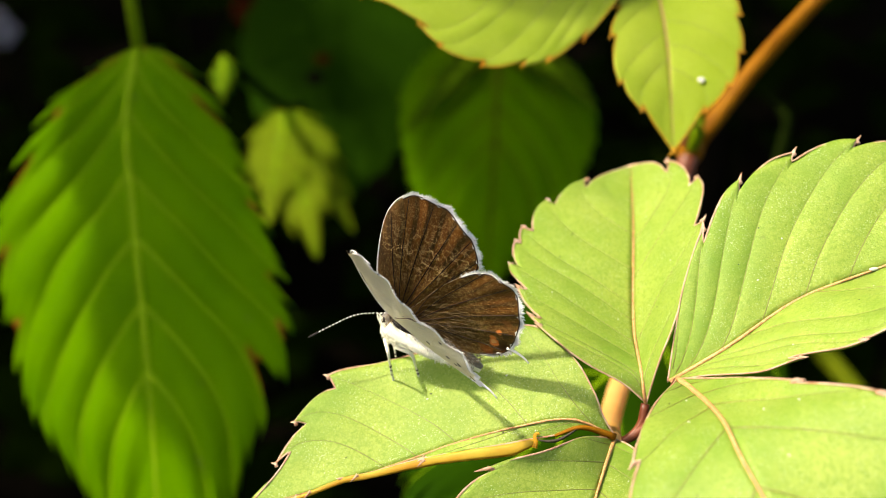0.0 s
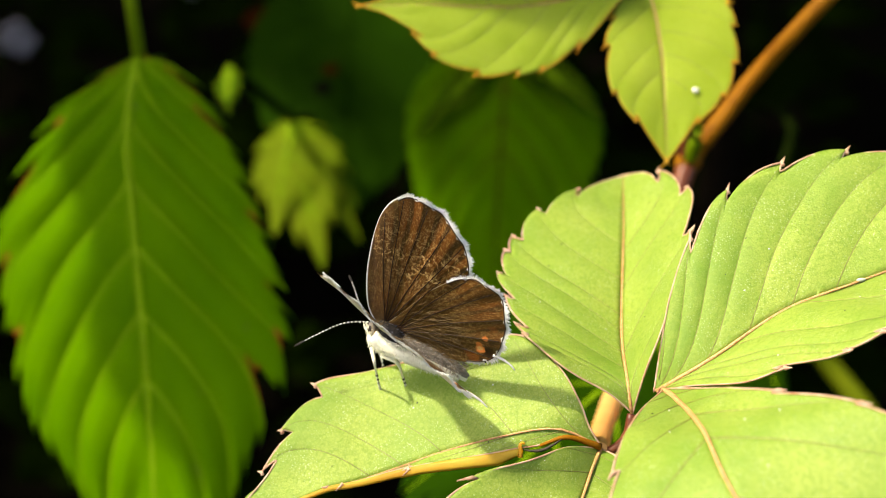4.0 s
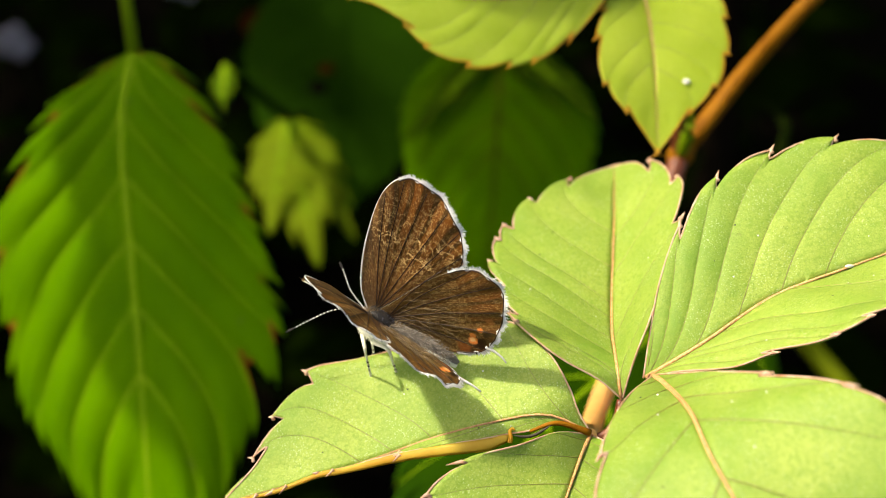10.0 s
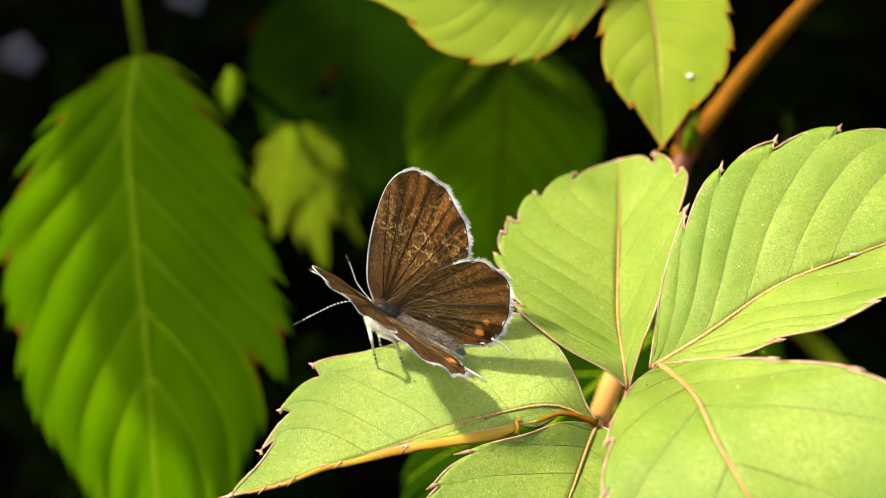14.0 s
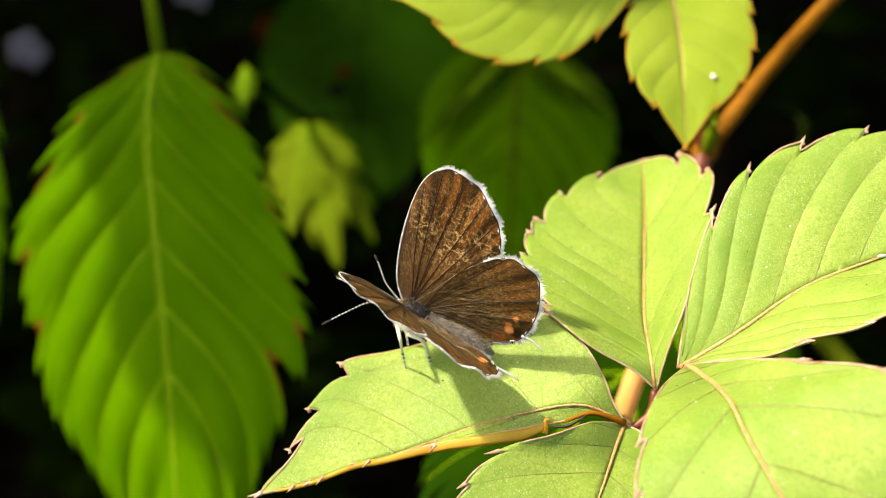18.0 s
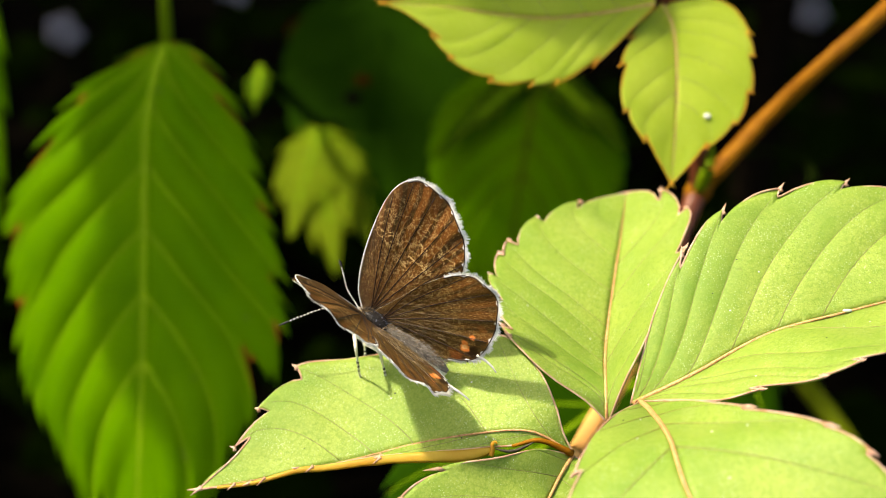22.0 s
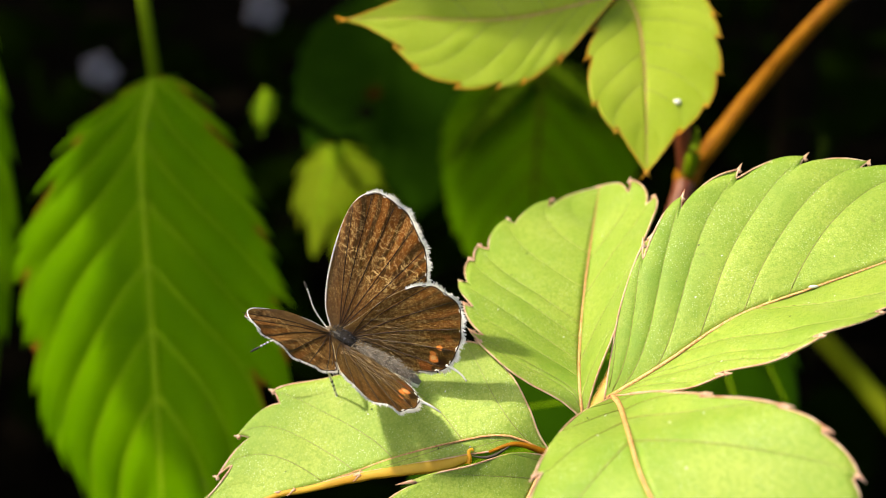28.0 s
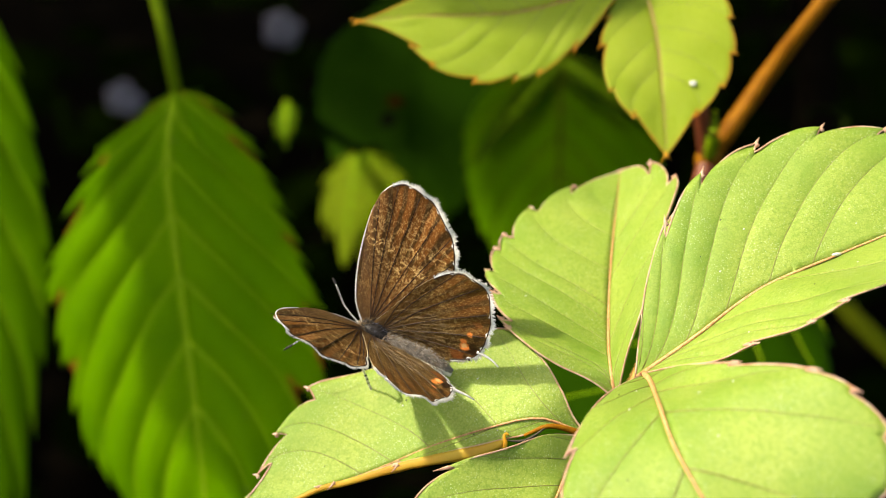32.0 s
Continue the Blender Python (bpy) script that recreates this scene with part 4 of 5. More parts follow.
bitten = Leaf(HANGING["mid"], HANGING["left"], HANGING["right"], HANGING["teeth"], 4.6, 2.5, 9, 0.34, 21, True, HANGING["bites"], 0.8, lobe=(1.0, 0.0, 1.2, 0.12))
for side_, at_, wide_, deep_ in HANGING["bites"]:
    ring = [bitten.at(side_, at_ + wide_ * 0.9 * (q / 8 - 1), 0.997) * MM for q in range(17)]
    part("bitten_edge", tube(ring, lambda s: (0.05 + 0.13 * math.sin(math.pi * s)) * MM, 6), BROWN_EDGE, hang, "brown bitten leaf edge")

HOLLOW = simple_spec((-0.0151, 0.2330, 0.3640), (-0.0156, 0.1948, 0.3161), (-0.1, -0.7, 0.5), 0.050, 0.03, 13, 4)
hollow = shrub_leaf(HOLLOW, SHRUB_LEAF_SHADED, "broad dark green leaf in deep shade with one brown hole", [(-0.0151, 0.2330, 0.3640), (-0.010, 0.238, 0.376), (0.00, 0.24, 0.43)], 22, 1.8, 0.8, SHADE_STALK, SHRUB_LEAF_SHADED)
for place, size, skin, words in (((-0.0207, 0.2082, 0.3422), (1.5, 1.0, 2.1), BARK, "dark hole in the leaf"), ((-0.0190, 0.2108, 0.3455), (1.2, 0.8, 1.8), DRY_BIT, "withered brown patch")):
    inner = (shrub.matrix_basis @ hollow.matrix_basis).inverted() @ Vector(place)
    part("blight_spot", ball((inner.x, inner.y, inner.z), (size[0] * MM, size[2] * MM, 0.6 * MM), None, 7, 10), skin, hollow, words)
HUB = (-0.0251, 0.1915, 0.3420)
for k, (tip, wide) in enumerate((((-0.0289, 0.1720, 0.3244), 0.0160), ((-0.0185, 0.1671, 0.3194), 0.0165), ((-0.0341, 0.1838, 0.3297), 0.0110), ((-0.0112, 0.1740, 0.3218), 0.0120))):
    shrub_leaf(simple_spec(HUB, tip, (-0.30, -0.60, 0.7), wide, 0.05, 4, 40 + k), SUN_TINTED_LEAF, "small lobed leaflet with sunlight put into its yellow-green", [HUB, (-0.0245, 0.206, 0.338), (-0.020, 0.236, 0.315), (0.04, 0.34, 0.26), (0.105, 0.44, 0.22)], 41 + k, 2.8, 0.5, SHADE_STALK, n=40)
shrub_leaf(simple_spec((-0.0347, 0.1641, 0.3650), (-0.0345, 0.1561, 0.3585), (-0.3, -0.6, 0.7), 0.0060, 0.05, 4, 46), SHRUB_LEAF_SHADED, "small dim green leaflet behind the hanging leaf", [(-0.0347, 0.1641, 0.365), (-0.0345, 0.176, 0.359), (-0.030, 0.187, 0.348), HUB], 47, 1.0, 0.3, SHADE_STALK, n=30)
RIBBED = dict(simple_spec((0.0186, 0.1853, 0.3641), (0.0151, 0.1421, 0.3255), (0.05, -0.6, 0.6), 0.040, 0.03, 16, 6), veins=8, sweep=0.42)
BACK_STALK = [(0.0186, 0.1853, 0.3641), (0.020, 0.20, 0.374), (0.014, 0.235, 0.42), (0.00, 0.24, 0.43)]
shrub_leaf(RIBBED, SHRUB_LEAF, "dim green leaf with ribbed veins", BACK_STALK, 24, 1.8, 1.1, SHADE_STALK, DULL_STALK)
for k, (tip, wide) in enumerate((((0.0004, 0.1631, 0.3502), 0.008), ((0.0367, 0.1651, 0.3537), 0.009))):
    shrub_leaf(dict(simple_spec((0.0186, 0.1840, 0.3630), tip, (0.0, -0.6, 0.7), wide, 0.05, 7, 50 + k), veins=8, sweep=0.4), SHRUB_LEAF_SHADED, "dim yellow-green side leaflet", BACK_STALK, 51 + k, 1.6, 0.7, SHADE_STALK, n=40)
# Leaves added out of view, set sunward of the hanging leaf to shade it.
SHADE_ROOF = [((-8, 8), (44, 0), 0.032), ((28, 13), (66, 9), 0.036)]
for k, (base, tip, wide) in enumerate(SHADE_ROOF):
    ends = [HANGING["at"] @ Vector((p[0] * MM, p[1] * MM, 0)) + SUN_WAY * (0.125 + 0.008 * k) for p in (base, tip)]
    shrub_leaf(simple_spec(*ends, (-0.4, -0.3, 1), wide, 0.05, 14, 70 + k), SHRUB_LEAF_SHADED, "unseen leaf added to shade the hanging leaf", [ends[0], ends[0] + Vector((0.02, 0.04, 0.02)), Vector((-0.045, 0.19, 0.521))], 71 + k, stalk_skin=SHADE_STALK, n=40)
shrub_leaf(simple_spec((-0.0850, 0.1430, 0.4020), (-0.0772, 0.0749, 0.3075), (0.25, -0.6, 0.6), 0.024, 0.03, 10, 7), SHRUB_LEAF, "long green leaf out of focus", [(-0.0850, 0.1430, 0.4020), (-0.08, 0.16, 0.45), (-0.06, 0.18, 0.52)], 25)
shrub_leaf(simple_spec((0.030, 0.110, 0.330), (0.000, 0.060, 0.332), (0, -0.2, 1), 0.030, 0.05, 10, 8), SHRUB_LEAF, "dark green leaf below the vine", [(0.030, 0.110, 0.330), (0.04, 0.16, 0.30), (0.105, 0.44, 0.22)], 26, stalk_skin=SHADE_STALK)
shrub_leaf(simple_spec((0.052, 0.090, 0.362), (-0.002, 0.026, 0.352), (0, -0.4, 1), 0.040, 0.05, 10, 9), SHRUB_LEAF_SHADED, "green leaf in the shade of the vine", [(0.052, 0.090, 0.362), (0.07, 0.15, 0.36), (0.105, 0.44, 0.24)], 27, stalk_skin=SHADE_STALK)


def loose_leaf_lists(verts, faces, place, way, up, length, width):
    x = Vector(way).normalized()
    z = (Vector(up) - x * Vector(up).dot(x)).normalized()
    y = z.cross(x)
    start = len(verts)
    prof = [(0, 0.03), (0.12, 0.6), (0.3, 1.0), (0.55, 0.92), (0.8, 0.5), (1.0, 0.02)]
    for s, k in prof:
        for q in (-1, -0.5, 0, 0.5, 1):
            verts.append(Vector(place) + x * (s * length) + y * (q * k * width / 2) + z * (0.1 * length * math.sin(math.pi * s) - 0.12 * width * k * abs(q)))
    for i in range(len(prof) - 1):
        for j in range(4):
            a = start + i * 5 + j
            faces.append((a, a + 1, a + 6, a + 5))


SUNLIT = [((x, y, z), r) for x in (-0.02, 0.0, 0.02, 0.04, 0.06, 0.08) for y, z, r in ((-0.04, 0.41, 0.05), (0.0, 0.405, 0.05), (0.03, 0.41, 0.045), (0.06, 0.42, 0.03))]
SUNLIT += [(p, 0.013) for p in ((-0.0250, 0.1800, 0.3320), (-0.0190, 0.1700, 0.3210), (-0.0290, 0.1750, 0.3260), (-0.0350, 0.1600, 0.3650), (-0.0553, 0.0986, 0.3810), (-0.0600, 0.0894, 0.3636))]


def make_crown():
    """An unseen crown overhead, added to shade what lies behind the vine, with gaps cut for the sun."""
    rng = random.Random(8)
    verts, faces = [], []
    for k in range(4600):
        x, y = rng.uniform(-1.3, 0.6), rng.uniform(0.0, 1.5)
        z = 0.51 + 0.6 * rng.random() ** 1.6 * max(0.15, 1 - ((x + 0.35) / 1.05) ** 2 - ((y - 0.72) / 0.95) ** 2)
        way = Vector((rng.uniform(-1, 1), rng.uniform(-1, 0.6), rng.uniform(-0.5, 0.2))).normalized()
        up = (rng.uniform(-0.5, 0.5), rng.uniform(-0.5, 0.3), 1)
        long, wide = rng.uniform(0.05, 0.08), rng.uniform(0.03, 0.045)
        c = Vector((x, y, z)) + way * long / 2
        if ((x + 0.35) / 0.98) ** 2 + ((y - 0.72) / 0.87) ** 2 > 1 + 0.25 * noise.noise(Vector((x * 5, y * 5, 1))):
            continue
        if any((c - Vector(p)).cross(SUN_WAY).length < r + 0.024 for p, r in SUNLIT):
            continue
        loose_leaf_lists(verts, faces, (x, y, z), way, up, long, wide)
    ob = world_part("crown", from_lists(verts, faces), SHADE_LEAF, shrub, "unseen leafy crown added to shade the background")
    ob["kind"] = "stuff"
    verts, faces = [], []
    for k in range(500):
        x, y = rng.uniform(-0.5, 0.5), rng.uniform(0.30, 1.1)
        z = 0.02 + 0.16 * rng.random()
        loose_leaf_lists(verts, faces, (x, y, z), (rng.uniform(-1, 1), rng.uniform(-1, 0.4), rng.uniform(-0.5, 0.3)), (0, -0.3, 1), rng.uniform(0.03, 0.07), rng.uniform(0.02, 0.04))
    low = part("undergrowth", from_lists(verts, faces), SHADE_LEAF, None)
    tagged(low, "leafy undergrowth coloured near black for deep shade", "undergrowth", kind="stuff")


make_crown()
part_line = [(0.0930, 0.1120, 0.3010), (0.0895, 0.1205, 0.3073), (0.0835, 0.1289, 0.3131), (0.0809, 0.1353, 0.3148), (0.0766, 0.1421, 0.3174), (0.0720, 0.1490, 0.3202), (0.0687, 0.1604, 0.3208), (0.066, 0.20, 0.300), (0.085, 0.30, 0.25), (0.10, 0.42, 0.19)]
world_part("twig", tube(along(part_line, 30), 2.0 * MM, 9), DULL_STALK, shrub, "thin green twig")


def make_flower(place, size, seed):
    """A pale flower far back, on a stalk from the ground."""
    rng = random.Random(seed)
    p = Vector(place)
    flower = tagged(new("wild_flower"), "pale lilac flower in the shade, on a thin stalk", "flower", "flowers behind the shrub")
    flower.location = (p.x, p.y + 0.02, 0.0)
    top = p - flower.location
    part("flower_stalk", tube(along([(0, 0, -0.02), (0.01, 0, top.z * 0.5), tuple(top)], 12), 0.8 * MM, 7), SHADE_STALK, flower)
    for k in range(5):
        a = 2 * math.pi * k / 5 + rng.uniform(-0.2, 0.2)
        out = Vector((math.cos(a), -0.25, math.sin(a)))
        part("petal", ball(top + out * size * 0.55, (size * 0.55, size * 0.12, size * 0.42), pose(0, 0, 0, 0, -math.degrees(a), 0), 7, 10), PETAL, flower)
    part("flower_heart", ball(top + Vector((0, -0.1 * size, 0)), (size * 0.25,) * 3), SHADE_STALK, flower)


for place, size, seed in (((-0.1996, 0.6215, 0.1928), 0.009, 1), ((-0.1173, 0.6241, 0.2225), 0.009, 2), ((0.1607, 0.6445, 0.2296), 0.008, 3)):
    make_flower(place, size, seed)
dry_leaf = add_leaflet("dry_leaf", None, simple_spec((-0.0582, 0.3917, 0.2932), (-0.0502, 0.3877, 0.2812), (0, -0.6, 0.5), 0.010, 0.08, 5, 12), DRY_BIT, "", BARK, BARK, None, 0.8, 0.5, (0.4, 0.15, 0.1, 0.3), n=30)
tagged(dry_leaf, "reddish-brown withered leaf deep in the shade", "leaf")

# ---- the butterfly ----
yaw, rise = radians(153.5), radians(24.3)
FORE = Vector((math.cos(yaw) * math.cos(rise), math.sin(yaw) * math.cos(rise), math.sin(rise)))
DORSAL = (Vector((0, 0, 1)) - FORE * FORE.z).normalized()
AWAY = FORE.cross(DORSAL)
ROOT = Vector((0.00121, -0.00087, 0.40634))
BASE_DROP = 6.0  # the wing roots lie this many millimetres above the thing's base
butterfly = tagged(new("butterfly"), "small brown butterfly with white-fringed wings perched on a green leaflet", "butterfly")
seat = Matrix((FORE, DORSAL, AWAY)).transposed().to_4x4()
seat.translation = ROOT - DORSAL * BASE_DROP * MM
butterfly.matrix_basis = seat


def own(x, y, z):
    """A place on the butterfly: millimetres ahead of the wing roots, above them and away."""
    return Vector((x, y + BASE_DROP, z)) * MM


def own_world(p):
    return seat.inverted() @ Vector(p)


FOREWING = [(1.0, 0.0), (2.6, 1.6), (3.9, 4.2), (4.9, 7.4), (5.5, 10.8), (5.3, 12.8), (4.4, 14.1), (2.9, 14.6), (0.7, 14.2), (-1.5, 13.0), (-3.2, 11.2), (-3.8, 9.4), (-3.2, 8.0), (-1.8, 5.2), (-0.6, 1.6)]
HINDWING = [(0.6, 0.2), (-0.6, 3.0), (-2.2, 7.2), (-3.8, 10.2), (-5.4, 11.8), (-7.2, 12.2), (-8.9, 11.1), (-9.8, 9.1), (-10.2, 6.5), (-9.9, 4.0), (-8.5, 2.3), (-6.6, 1.2), (-4.0, 0.5), (-1.5, 0.0)]


def scallop(p, u, span, hind):
    """The margin draws in a little between the vein ends."""
    if not span[0] < u < span[1]:
        return p
    s = (u - span[0]) / (span[1] - span[0])
    heart = Vector((-4.0, 5.0, 0)) if hind else Vector((0.5, 7.0, 0))
    return p + (heart - p).normalized() * 0.28 * (1 - abs(math.sin(math.pi * 8 * s)) ** 0.8) * min(1.0, 12 * s, 12 * (1 - s))


def spans(hind):
    return (0.29, 0.76) if hind else (0.40, 0.77)


def wing_outline(points, hind, n=180):
    loop = [Vector((x, y, 0)) for x, y in points]
    return [scallop(spline(loop + [loop[0]], k / n), k / n, spans(hind), hind) for k in range(n)]


def wing_height(x, y, hind):
    r = math.hypot(x, y)
    a = math.atan2(x, y)
    return 0.10 * math.sin(a * (9 if hind else 11)) * min(1.0, r / 8) + 0.012 * r * math.sin(r * 0.35) + 0.14 * max(0.0, (r - 8) / 5) * math.sin(a * 27)


def wing_mesh(points, dorsal, hind):
    """Upper and under sheet of a wing, in millimetres round its root."""
    rim_ = wing_outline(points, hind)
    hub = Vector((-0.2, 0.6, 0)) if not hind else Vector((-1.2, 0.8, 0))
    rings, n = 12, len(rim_)
    verts, faces, slots = [], [], []
    for sheet in (0, 1):
        start = len(verts)
        for i in range(1, rings + 1):
            for p in rim_:
                q = hub.lerp(p, i / rings)
                z = wing_height(q.x, q.y, hind) + (0.03 if sheet == 0 else -0.03) * dorsal
                verts.append(Vector((q.x, q.y, z)) * MM)
        verts.append(Vector((hub.x, hub.y, (0.03 if sheet == 0 else -0.03) * dorsal)) * MM)
        centre = len(verts) - 1
        for j in range(n):
            k = (j + 1) % n
            tri = (centre, start + j, start + k)
            faces.append(tri if sheet == 0 else tri[::-1])
            slots.append(sheet)
            for i in range(rings - 1):
                a, b = start + i * n + j, start + i * n + k
                quad = (a, a + n, b + n, b)
                faces.append(quad if sheet == 0 else quad[::-1])
                slots.append(sheet)
    return from_lists(verts, faces, slots)


def fringe_mesh(points, first, last, length, rng, hind, n=640):
    """The white hair fringe along the outer margin."""
    loop = [Vector((x, y, 0)) for x, y in points]
    loop = loop + [loop[0]]
    verts, faces = [], []
    for k in range(n):
        u = first + (last - first) * k / n
        p, q = spline(loop, u), spline(loop, u + 0.002)
        t = (q - p).normalized()
        out = Vector((-t.y, t.x, 0))
        out = out if out.dot(p - Vector((-1.5, 6, 0))) > 0 else -out
        p = scallop(p, u, (first, last), hind)
        ends = min(1.0, 6 * (k + 1) / n, 6 * (n - k) / n)
        l = length * rng.uniform(0.6, 1.08) * (0.5 + 0.5 * ends) * (1 + 0.25 * math.sin(k * 0.33))
        w = rng.uniform(0.03, 0.075)
        z = wing_height(p.x, p.y, hind)
        tip = p + (out + t * rng.uniform(-0.35, 0.35)) * l
        tip.z = z + rng.uniform(-0.12, 0.12)
        inset = 0.24 * length
        a, b = p - t * w - out * inset, p + t * w - out * inset
        a.z = b.z = z + 0.045
        s = len(verts)
        c = a.lerp(b, 0.5)
        c.z = z - 0.045
        verts += [a * MM, b * MM, c * MM, tip * MM]
        faces += [(s, s + 1, s + 3), (s + 1, s + 2, s + 3), (s + 2, s, s + 3)]
    band = []
    for k in range(81):
        p = scallop(spline(loop, first + (last - first) * k / 80), first + (last - first) * k / 80, (first, last), hind)
        p.z = wing_height(p.x, p.y, hind)
        band.append(p * MM)
    tube_lists(band, lambda s: (0.15 * length + 0.02 * math.sin(s * 60)) * MM, 6, verts, faces)
    return from_lists(verts, faces, smooth=False)


def flat_patch(x, y, rx, ry, z, seed, hind):
    rng = random.Random(seed)
    verts = [Vector((x, y, z + wing_height(x, y, hind))) * MM]
    n = 14
    for k in range(n):
        a = 2 * math.pi * k / n
        r = rng.uniform(0.6, 1.2)
        px, py = x + rx * r * math.cos(a), y + ry * r * math.sin(a)
        verts.append(Vector((px, py, wing_height(px, py, hind) + z * 0.9)) * MM)
    for k in range(n):
        verts.append(verts[1 + k] - Vector((0, 0, z * 0.9 * MM)))
    faces = [(0, 1 + k, 1 + (k + 1) % n) for k in range(n)] + [(1 + k, 1 + n + k, 1 + n + (k + 1) % n, 1 + (k + 1) % n) for k in range(n)]
    if z < 0:
        faces = [f[::-1] for f in faces]
    return from_lists(verts, faces)


def make_wing(hind, far):
    """dorsal: the sign of the wing's own z on its upper face."""
    dorsal = -1 if far else 1
    rng = random.Random(30 + 2 * hind + far)
    points = HINDWING if hind else FOREWING if far else [(0.95 * x, 0.91 * y) for x, y in FOREWING]
    name = "hindwing" if hind else "forewing"
    wing = part(name, wing_mesh(points, dorsal, hind), [HINDWING_TOP if hind else WING_TOP, WING_UNDER], butterfly, "bronze-brown " + name + " with a white fringe, white beneath")
    span = spans(hind)
    part("fringe", fringe_mesh(points, *span, (0.46 if far else 0.44) if hind else (0.44 if far else 0.28), rng, hind), WHITE_SCALE, wing, "white hair fringe")
    loop = [Vector((x, y, 0)) for x, y in points]
    loop.append(loop[0])
    heart = Vector((-4.0, 5.0, 0)) if hind else Vector((0.5, 7.0, 0))
    dark_line = []
    for k in range(61):
        p = spline(loop, span[0] + (span[1] - span[0]) * k / 60)
        p += (heart - p).normalized() * 0.17
        p.z = wing_height(p.x, p.y, hind) + 0.03 * dorsal
        dark_line.append(p * MM)
    part("margin", tube(dark_line, 0.06 * MM, 5), WING_VEIN, wing, "thin dark line inside the fringe")
    targets = [(-3.0, 9.6), (-5.4, 11.8), (-7.6, 11.4), (-9.2, 9.4), (-9.8, 6.8), (-9.6, 4.0)] if hind else [(5.3, 11.8), (4.4, 13.6), (2.2, 13.9), (-0.2, 13.2), (-2.0, 12.2), (-3.3, 10.3), (-2.9, 8.0)]
    for k, (tx, ty) in enumerate(targets):
        base = Vector((-0.8, 0.8, 0)) if hind else Vector((0.5, 0.6, 0))
        mid_ = base.lerp(Vector((tx, ty, 0)), 0.45) + Vector((0.3 - 0.1 * k, 0.15, 0))
        pts = []
        for q in range(13):
            p = spline([base, mid_, (tx, ty, 0)], q / 12)
            p.z = wing_height(p.x, p.y, hind) + 0.035 * dorsal
            pts.append(p * MM)
        part("vein", tube(pts, lambda s: (0.055 - 0.025 * s) * MM, 5), WING_VEIN, wing)
    if not hind:
        edge = [spline([Vector((x, y, 0)) for x, y in points[:8]], q / 30) * MM for q in range(31)]
        part("costa", tube(edge, lambda s: (0.075 - 0.025 * s) * MM, 6), WHITE_SCALE, wing, "pale leading edge")
    else:
        for x, y, r, m in ((-8.8, 4.2, 0.62, SPOT_ORANGE), (-9.3, 4.3, 0.42, SPOT_BLACK), (-9.2, 3.1, 0.26, SPOT_BLACK), (-8.0, 6.2, 0.24, SPOT_BLACK), (-6.6, 5.0, 0.22, SPOT_BLACK), (-5.8, 8.0, 0.22, SPOT_BLACK), (-7.6, 4.3, 0.2, SPOT_BLACK), (-7.2, 3.2, 0.18, SPOT_BLACK), (-4.2, 3.6, 0.22, SPOT_BLACK)):
            part("under_spot", flat_patch(x, y, r, r, (-0.05 if m is SPOT_ORANGE else -0.07) * dorsal, int(77 * y), hind), m, wing)
        tail_line = [(-9.7, 4.5, 0), (-10.6, 4.5, 0.1), (-11.4, 4.4, 0.1), (-12.0, 4.2, 0)]
        part("tail", tube([spline(tail_line, q / 10) * MM for q in range(11)], lambda s: (0.15 - 0.09 * s) * MM, 6), WHITE_SCALE, wing, "thin white-tipped tail")
    return wing


WINGS = {(hind, far): make_wing(hind, far) for hind in (0, 1) for far in (0, 1)}

thorax = part("thorax", ball(own(0.3, 0.12, 0.2), (1.75 * MM, 1.05 * MM, 1.0 * MM), None, 14, 18), BODY_DARK, butterfly, "glossy blue-black thorax")
abdomen_line = [own(-0.8, -0.1, 0.2), own(-2.5, 0.2, 0.5), own(-4.6, 0.45, 0.85), own(-6.4, 0.5, 1.1), own(-7.6, 0.35, 1.2)]
abdomen = part("abdomen", tube(along(abdomen_line, 20), lambda s: (0.78 + 0.12 * math.sin(math.pi * s) - 0.58 * s**3) * MM * (1 + 0.04 * math.sin(s * 50)), 16), BODY_FUZZ, butterfly, "grey-brown furry abdomen")
part("belly", tube([p - Vector((0, 0.45 * MM, 0)) for p in along(abdomen_line, 16)], lambda s: (0.7 + 0.1 * math.sin(math.pi * s) - 0.5 * s**3) * MM, 14), BELLY, butterfly, "white scaled underside")
breast = part("breast", ball(own(0.5, -1.1, 0.05), (1.8 * MM, 0.95 * MM, 0.95 * MM), None, 12, 16), BELLY, butterfly, "white furry breast")
head = part("head", ball(own(1.85, -0.30, 0.15), (0.72 * MM, 0.70 * MM, 0.78 * MM)), BODY_FUZZ, butterfly)
for side in (-1, 1):
    part("eye", ball(own(2.02, -0.30, 0.15 + 0.50 * side), (0.36 * MM, 0.40 * MM, 0.30 * MM)), EYE, head, "shiny dark eye")
    palp = [own(2.2, -0.75, 0.15 + 0.2 * side), own(2.55, -0.85, 0.15 + 0.22 * side), own(2.95, -0.55, 0.15 + 0.16 * side)]
    part("palp", tube([spline(palp, q / 8) for q in range(9)], lambda s: (0.20 - 0.14 * s) * MM, 7), BELLY, head, "white scaly palp")


